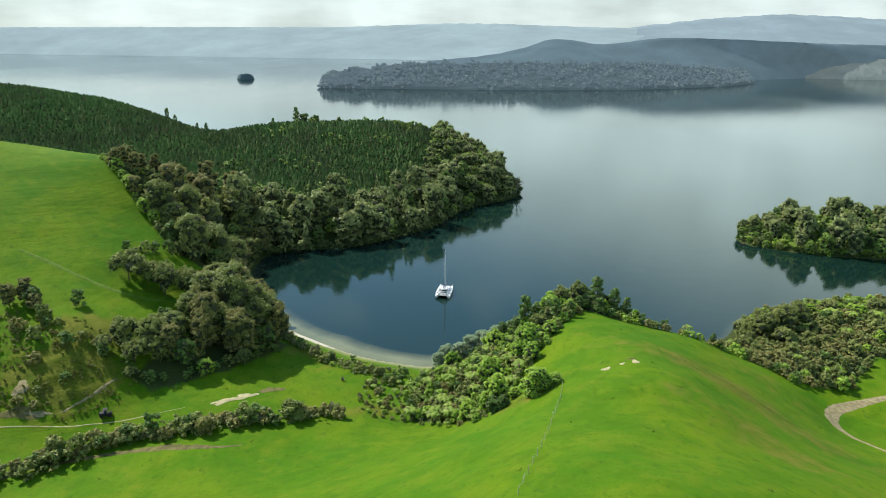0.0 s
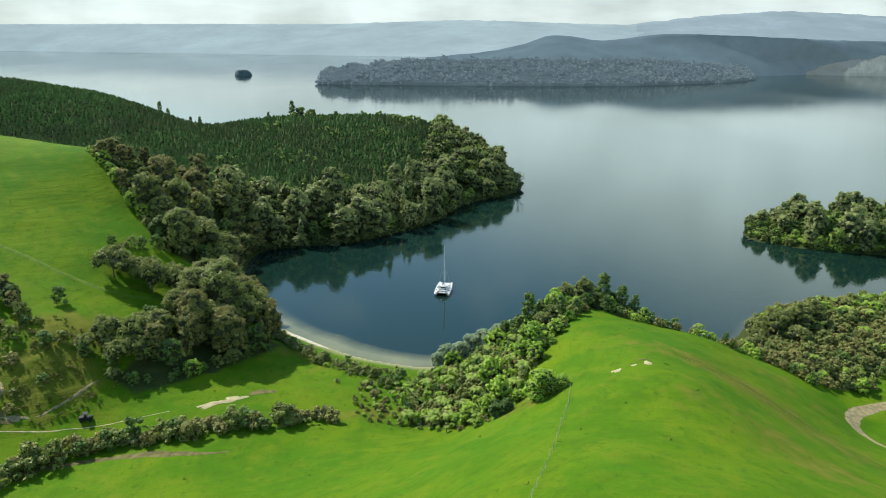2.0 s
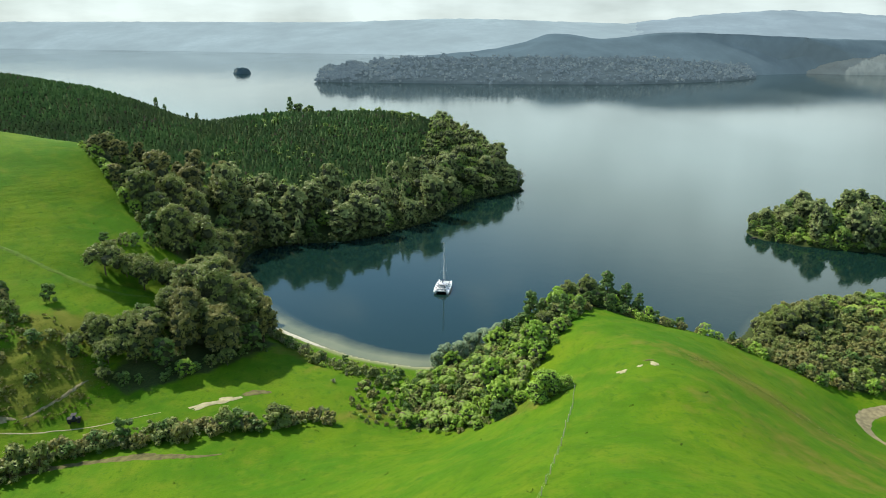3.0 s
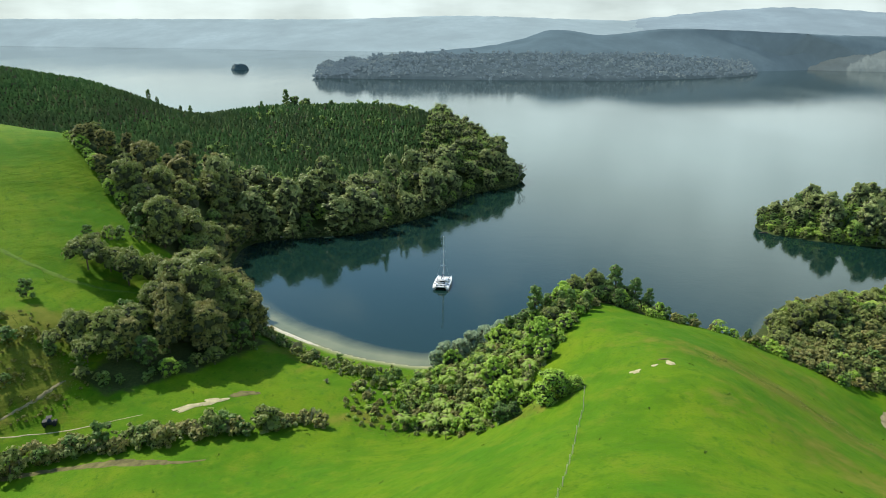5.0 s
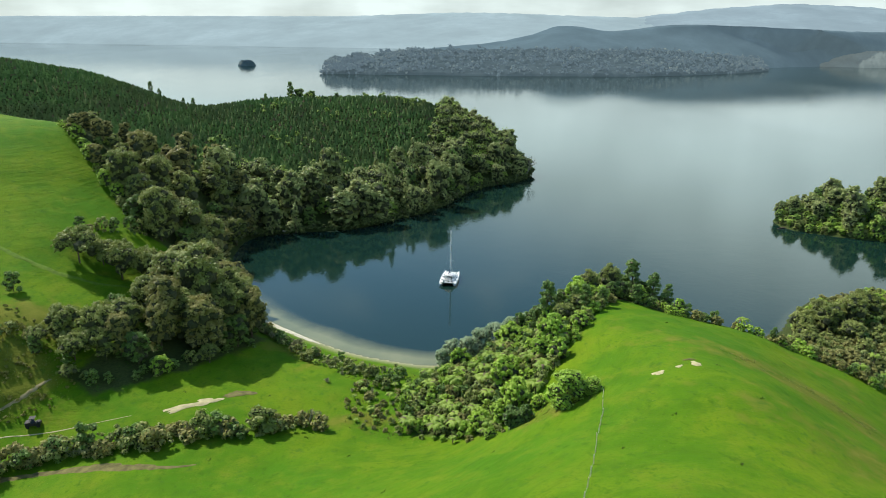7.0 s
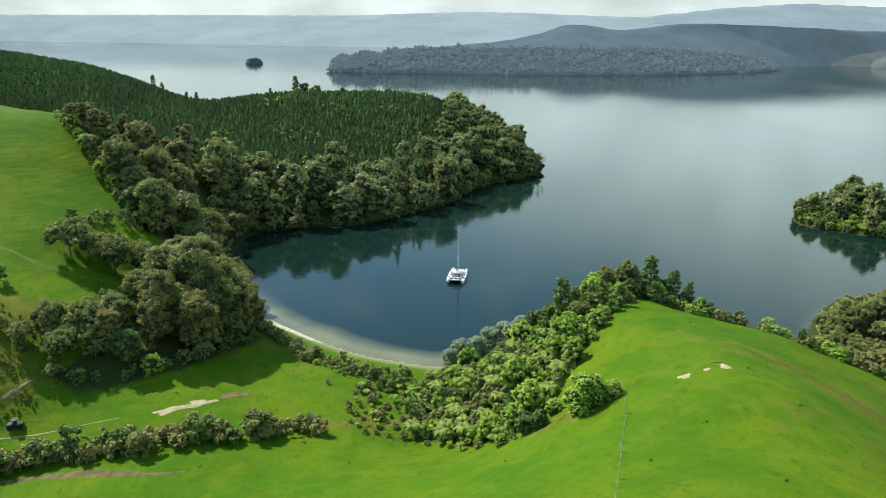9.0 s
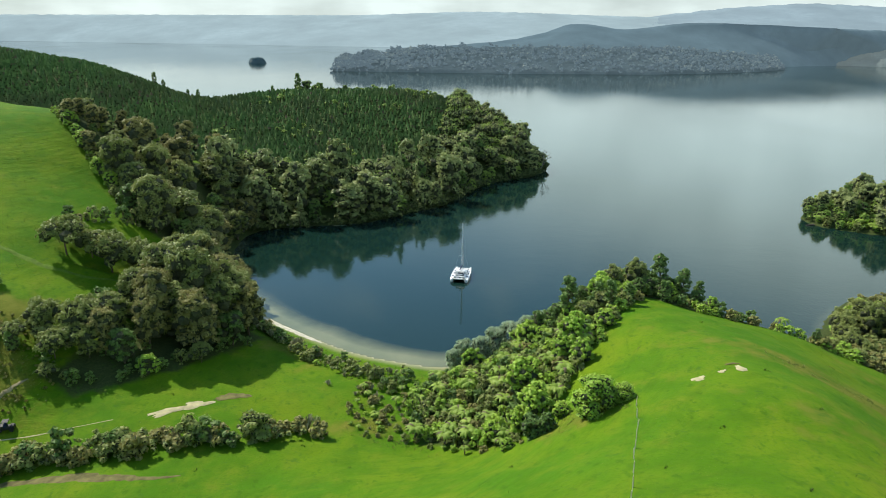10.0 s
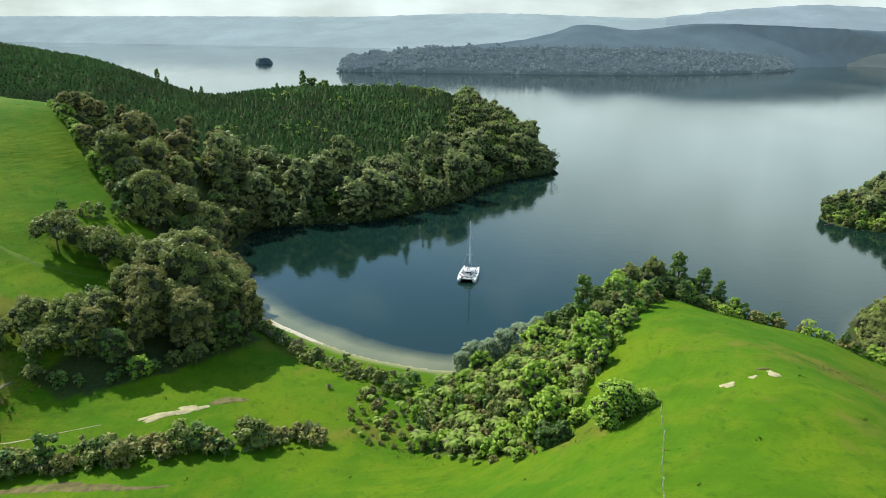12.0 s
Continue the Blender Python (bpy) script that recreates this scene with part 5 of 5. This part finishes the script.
def catamaran(at):
    root = thing("catamaran", "white sailing catamaran with bare mast anchored in the bay", "sailing boat", at=at)
    for side in (-1, 1):
        hull = part("hull", hull_mesh(side * 2.15), root)
        bm = bmesh.new()
        box(bm, (0.5, 0.9, 0.03), (side * 2.15, -5.0, 0.93))
        box(bm, (0.5, 0.5, 0.03), (side * 2.15, -5.5, 0.72))
        part("stern_step", bm_mesh("step", bm, M["deck"]), hull)
        bm = bmesh.new()
        for y in (-2.8, -0.4, 1.9):
            box(bm, (0.45, 0.6, 0.06), (side * 2.15, y, 1.22), 0.02)
        part("hatch", bm_mesh("hatch", bm, M["glass"]), hull)
        bm = bmesh.new()
        box(bm, (0.03, 3.4, 0.16), (side * 2.775, -0.8, 0.86), 0.01)
        part("hull_window", bm_mesh("hull_window", bm, M["glass"]), hull)
        bm = bmesh.new()
        box(bm, (0.06, 0.35, 1.0), (side * 2.15, -5.55, -0.05), 0.02)
        part("rudder", bm_mesh("rudder", bm, M["black"]), hull)
        rails = []
        for y in (-4.8, -2.6, -0.2, 2.2, 4.4):
            rails.append(tube([(side * 2.65 * (1 if y < 3 else 0.86), y, 1.15), (side * 2.65 * (1 if y < 3 else 0.86), y, 1.85)], (0.02, 0.02), 5))
        rails.append(tube([(side * 2.65, -4.8, 1.85), (side * 2.65, 2.2, 1.85), (side * 2.28, 4.4, 1.9)], (0.012, 0.012, 0.012), 4))
        part("guard_rail", mesh_of("guard_rail", *joined(rails), M["wire"]), root)
    bm = bmesh.new()
    box(bm, (3.6, 6.6, 0.42), (0, -1.3, 0.98), 0.08)
    part("bridge_deck", bm_mesh("bridge_deck", bm, M["deck"]), root)
    bm = bmesh.new()
    box(bm, (3.9, 3.6, 0.85), (0, 0.1, 1.6), 0.16, 0.84)
    cabin = part("cabin", bm_mesh("cabin", bm, M["white"]), root)
    for x, y, sx, sy in ((0, 1.78, 2.7, 0.05), (1.80, 0.2, 0.05, 2.4), (-1.80, 0.2, 0.05, 2.4), (0, -1.62, 1.6, 0.05)):
        bm = bmesh.new()
        box(bm, (sx, sy, 0.34), (x, y, 1.66), 0.01)
        part("cabin_window", bm_mesh("cabin_window", bm, M["glass"]), cabin)
    for x, y in ((-0.8, 0.5), (0.8, 0.5), (0, -0.7)):
        bm = bmesh.new()
        box(bm, (0.55, 0.5, 0.06), (x, y, 2.05), 0.02)
        part("hatch", bm_mesh("hatch", bm, M["glass"]), cabin)
    bm = bmesh.new()
    box(bm, (3.0, 2.1, 0.04), (0, -3.2, 1.21))
    cockpit = part("cockpit_sole", bm_mesh("sole", bm, M["net"]), root)
    for x, y, sx, sy in ((-1.45, -3.1, 0.5, 2.4), (1.45, -3.1, 0.5, 2.4), (0, -4.3, 3.3, 0.45)):
        bm = bmesh.new()
        box(bm, (sx, sy, 0.42), (x, y, 1.38), 0.05)
        part("bench", bm_mesh("bench", bm, M["white"]), cockpit)
    bm = bmesh.new()
    box(bm, (0.9, 0.6, 0.06), (0.3, -3.1, 1.72), 0.02)
    box(bm, (0.1, 0.1, 0.5), (0.3, -3.1, 1.46))
    part("cockpit_table", bm_mesh("table", bm, M["deck"]), cockpit)
    wheel = [tube([(1.05 + 0.4 * math.cos(a), -2.15, 1.85 + 0.4 * math.sin(a)) for a in [6.283 * k / 14 for k in range(15)]], [0.025] * 15, 5)]
    part("steering_wheel", mesh_of("wheel", *joined(wheel), M["black"]), cockpit)
    bm = bmesh.new()
    box(bm, (2.6, 1.6, 0.08), (0, -2.2, 2.75), 0.03)
    awning = part("awning", bm_mesh("awning", bm, M["white"]), root)
    part("awning_frame", mesh_of("awning_frame", *joined([tube([(x, y, 1.3), (x, y, 2.74)], (0.025, 0.025), 5) for x in (-1.25, 1.25) for y in (-2.9, -1.55)]), M["wire"]), awning)
    for side in (-1, 1):
        bm = bmesh.new()
        box(bm, (1.5, 2.7, 0.08), (side * 0.78, 3.4, 1.12), 0.02)
        part("foredeck", bm_mesh("foredeck", bm, M["deck"]), root)
    part("cross_beam", mesh_of("cross_beam", *tube([(-2.15, 4.8, 1.18), (2.15, 4.8, 1.18)], (0.10, 0.10), 8), M["alloy"]), root)
    mast = part("mast", mesh_of("mast", *tube([(0, 1.1, 1.9), (0, 1.05, 9.0), (0, 0.95, 16.3)], (0.19, 0.17, 0.14), 8), M["alloy"]), root)
    for z, half in ((6.4, 0.95), (11.3, 0.75)):
        part("spreader", mesh_of("spreader", *tube([(-half, 0.85, z), (0, 1.05, z - 0.08), (half, 0.85, z)], (0.03, 0.05, 0.03), 6), M["alloy"]), mast)
    stays = [tube([(0, 0.98, 15.6), (0, 4.8, 1.3)], (0.03, 0.03), 5)]
    for side in (-1, 1):
        stays.append(tube([(0, 1.0, 14.8), (side * 0.75, 0.85, 11.3), (side * 0.95, 0.85, 6.4), (side * 2.6, 0.3, 1.2)], [0.014] * 4, 4))
    part("rigging", mesh_of("rigging", *joined(stays), M["wire"]), mast)
    part("boom", mesh_of("boom", *tube([(0, 0.9, 3.0), (0, -3.6, 3.15)], (0.09, 0.07), 8), M["alloy"]), root)
    part("sail_cover", mesh_of("sail_cover", *tube([(0, 0.8, 3.22), (0, -1.5, 3.3), (0, -3.4, 3.28)], (0.24, 0.20, 0.10), 8), M["canvas"], True), root)
    bm = bmesh.new()
    box(bm, (4.1, 1.5, 0.3), (0, -4.75, 1.02), 0.06)
    part("aft_deck", bm_mesh("aft_deck", bm, M["deck"]), root)
    for x, y in ((-1.3, -4.9), (0.2, -4.7), (1.35, -4.95), (-0.6, -3.9), (0.9, -2.7), (-1.5, -2.6)):
        bm = bmesh.new()
        box(bm, (0.55, 0.5, 0.3), (x, y, 1.55 if y > -4.5 else 1.31), 0.08)
        part("cushion", bm_mesh("cushion", bm, M["net"]), root, "dark grey deck cushion")
    return root


catamaran(pose(-0.9, 243.6, 0.0, 0, 0, -8) @ Matrix.Scale(1.0, 4))

# dinghy drawn up under the trees
bm = bmesh.new()
box(bm, (1.2, 2.8, 0.5), (0, 0, 0.25), 0.12)
for v in bm.verts:
    v.co.x *= (0.72 + 0.28 * min(1, (1.6 - v.co.y) / 1.6)) * (0.75 if v.co.z < 0.2 else 1.0)
dinghy = tagged(new("dinghy", bm_mesh("dinghy", bm, M["white"])), "small white dinghy at the water's edge", "boat")
dinghy.matrix_basis = pose(-66, 297.5, max(0.0, height(-66, 297.5)) + 0.02, 0, 0, 70)


# ---- farm buggy ----
def buggy(at):
    root = thing("farm_buggy", "dark farm utility buggy with dark roof parked on the track", "vehicle", at=at)
    bm = bmesh.new()
    box(bm, (1.35, 2.7, 0.5), (0, 0, 0.62), 0.08)
    box(bm, (1.25, 0.7, 0.28), (0, 1.0, 0.95), 0.08, 0.8)
    body = part("body", bm_mesh("buggy_body", bm, M["black"]), root)
    bm = bmesh.new()
    box(bm, (1.4, 1.0, 0.3), (0, -0.85, 1.0), 0.04)
    part("cargo_tray", bm_mesh("tray", bm, M["black"]), body)
    bm = bmesh.new()
    box(bm, (1.1, 0.5, 0.55), (0, -0.1, 1.1), 0.06)
    part("seat", bm_mesh("seat", bm, M["canvas"]), body)
    cage = [tube([(x, 0.75, 0.9), (x, 0.35, 1.85), (x, -0.4, 1.85), (x, -0.45, 0.9)], [0.03] * 4, 5) for x in (-0.6, 0.6)]
    part("roll_cage", mesh_of("cage", *joined(cage), M["wire"]), root)
    bm = bmesh.new()
    box(bm, (1.35, 1.1, 0.06), (0, -0.02, 1.9), 0.02)
    part("roof", bm_mesh("buggy_roof", bm, M["black"]), root, "dark plastic roof")
    bm = bmesh.new()
    bmesh.ops.create_cone(bm, cap_ends=True, segments=16, radius1=0.33, radius2=0.33, depth=0.26, matrix=Matrix.Rotation(radians(90), 4, "Y"))
    bmesh.ops.bevel(bm, geom=[e for e in bm.edges if len(e.link_faces) == 2 and abs(e.calc_face_angle(0)) > 1], offset=0.05, segments=2, affect="EDGES")
    tyre = bm_mesh("tyre", bm, M["rubber"])
    for x in (-0.68, 0.68):
        for y in (-0.9, 0.95):
            part("wheel", tyre, root, m=pose(x, y, 0.33))
    return root


buggy(pose(-80.6, 148.4, height(-80.6, 148.4), 0, 0, -72))

# drowned log off the island
log_ob = tagged(new("log", mesh_of("log", *joined([tube([(-2.5, 0, 0.15), (0, 0.2, 0.35), (2.2, 0, 0.1)], (0.22, 0.28, 0.16), 7), tube([(0.2, 0, 0.3), (0.7, 0.2, 1.2)], (0.12, 0.05), 5)]), M["bark"])), "dark fallen log lying in the shallows off the island", "log")
log_ob.matrix_basis = pose(135, 313, -0.05, 0, 0, 10)


# ---- tussocks and bracken ----
def tuft_stuff(name, label, places, low, high, material, seed, blades=6):
    """Small sheaves of blades, joined."""
    rng = np.random.default_rng(seed)
    verts, faces = [], []
    for x, y, z in places:
        h = rng.uniform(low, high)
        for _ in range(blades):
            a, out = rng.uniform(0, 6.283), h * rng.uniform(0.2, 0.9)
            c, s, w, k = math.cos(a), math.sin(a), h * rng.uniform(0.16, 0.3), len(verts)
            verts += [(x - w * s, y + w * c, z - 0.05), (x + w * s, y - w * c, z - 0.05), (x + out * c, y + out * s, z + h * rng.uniform(0.6, 1.0))]
            faces.append((k, k + 1, k + 2))
    return tagged(new(name, mesh_of(name, verts, faces, material)), label, "grass", kind="stuff")


BANK = [(-122, 144), (-100, 142.5), (-88, 146), (-78, 152.5), (-76, 158), (-84, 165), (-96, 172), (-122, 172)]
MARGIN = [(-22, 152), (-4, 143), (8, 136), (14, 128), (23, 126.5), (23, 133), (18, 140), (6, 146), (-10, 160), (-22, 168)]
GULLY = [(44, 147), (50, 145), (62, 139), (76, 130), (75, 127), (62, 133), (50, 140)]
BACK_BEACH = [(-54, 208), (-34, 191), (-14, 180), (-6, 174), (-20, 166), (-34, 178), (-50, 196)]
PASTURE = [(-125, 110), (-60, 100), (0, 85), (60, 80), (110, 110), (100, 150), (70, 168), (42, 180), (26, 150), (14, 128), (-20, 150), (-50, 170), (-80, 148), (-120, 140)]
HILLSIDE = [(-190, 175), (-100, 175), (-96, 205), (-106, 240), (-128, 262), (-180, 262)]


def clustered(poly, count, seed, patchy=0.0):
    """Places at random inside an outline, thinning out towards its edge and in patches."""
    rng = np.random.default_rng(seed)
    p = np.array(poly, float)
    x, y = rng.uniform(p[:, 0].min(), p[:, 0].max(), count * 4), rng.uniform(p[:, 1].min(), p[:, 1].max(), count * 4)
    d = shore_distance(x, y, p)
    ok = (d > rng.uniform(-1.0, 3.0, len(d))) & (lumps(x, y, 2.2, seed) + 0.6 * lumps(x, y, 0.9, seed + 1) > patchy + rng.normal(0, 0.25, len(d)))
    return list(zip(x[ok][:count], y[ok][:count]))


canopy_stuff("bracken", "patchy brown-green bracken on the steep bank", on_land(clustered(BANK, 520, 71, 0.05)), 0.25, 0.8, M["bank_tuft"], 72, 3, 22, 0.32)
tuft_stuff("rank_grass", "tussocky grass on the steep bank", on_land(clustered(BANK, 2500, 85, -0.4)), 0.1, 0.35, M["rank_tuft"], 86)
tuft_stuff("rank_grass", "rank pale grass along the bush margin", on_land(clustered(MARGIN, 3000, 73)), 0.1, 0.3, M["rank_tuft"], 74)
tuft_stuff("rushes", "dark rushes in the gully on the spur", on_land(clustered(GULLY, 700, 75, 0.1)), 0.15, 0.4, M["rank_tuft"], 76)
tuft_stuff("rank_grass", "rough grass behind the beach", on_land(clustered(BACK_BEACH, 2500, 77)), 0.1, 0.32, M["rank_tuft"], 78)
tuft_stuff("pasture_tufts", "scattered darker tufts in the grazed pasture", on_land(clustered(PASTURE, 7000, 79, 0.30)), 0.05, 0.17, M["grass_tuft"], 80)
tuft_stuff("pasture_tufts", "scattered tufts on the grassy hillside", on_land(clustered(HILLSIDE, 5000, 81, 0.25)), 0.08, 0.24, M["grass_tuft"], 82)
tuft_stuff("weeds", "dark weed clumps dotted over the spur", on_land([(cx + 0.35 * math.sin(7.1 * k + cx), cy + 0.35 * math.cos(5.3 * k + cy)) for cx, cy in spread(PASTURE, 11, 83, 46) for k in range(5)]), 0.12, 0.34, M["grass_tuft"], 84)
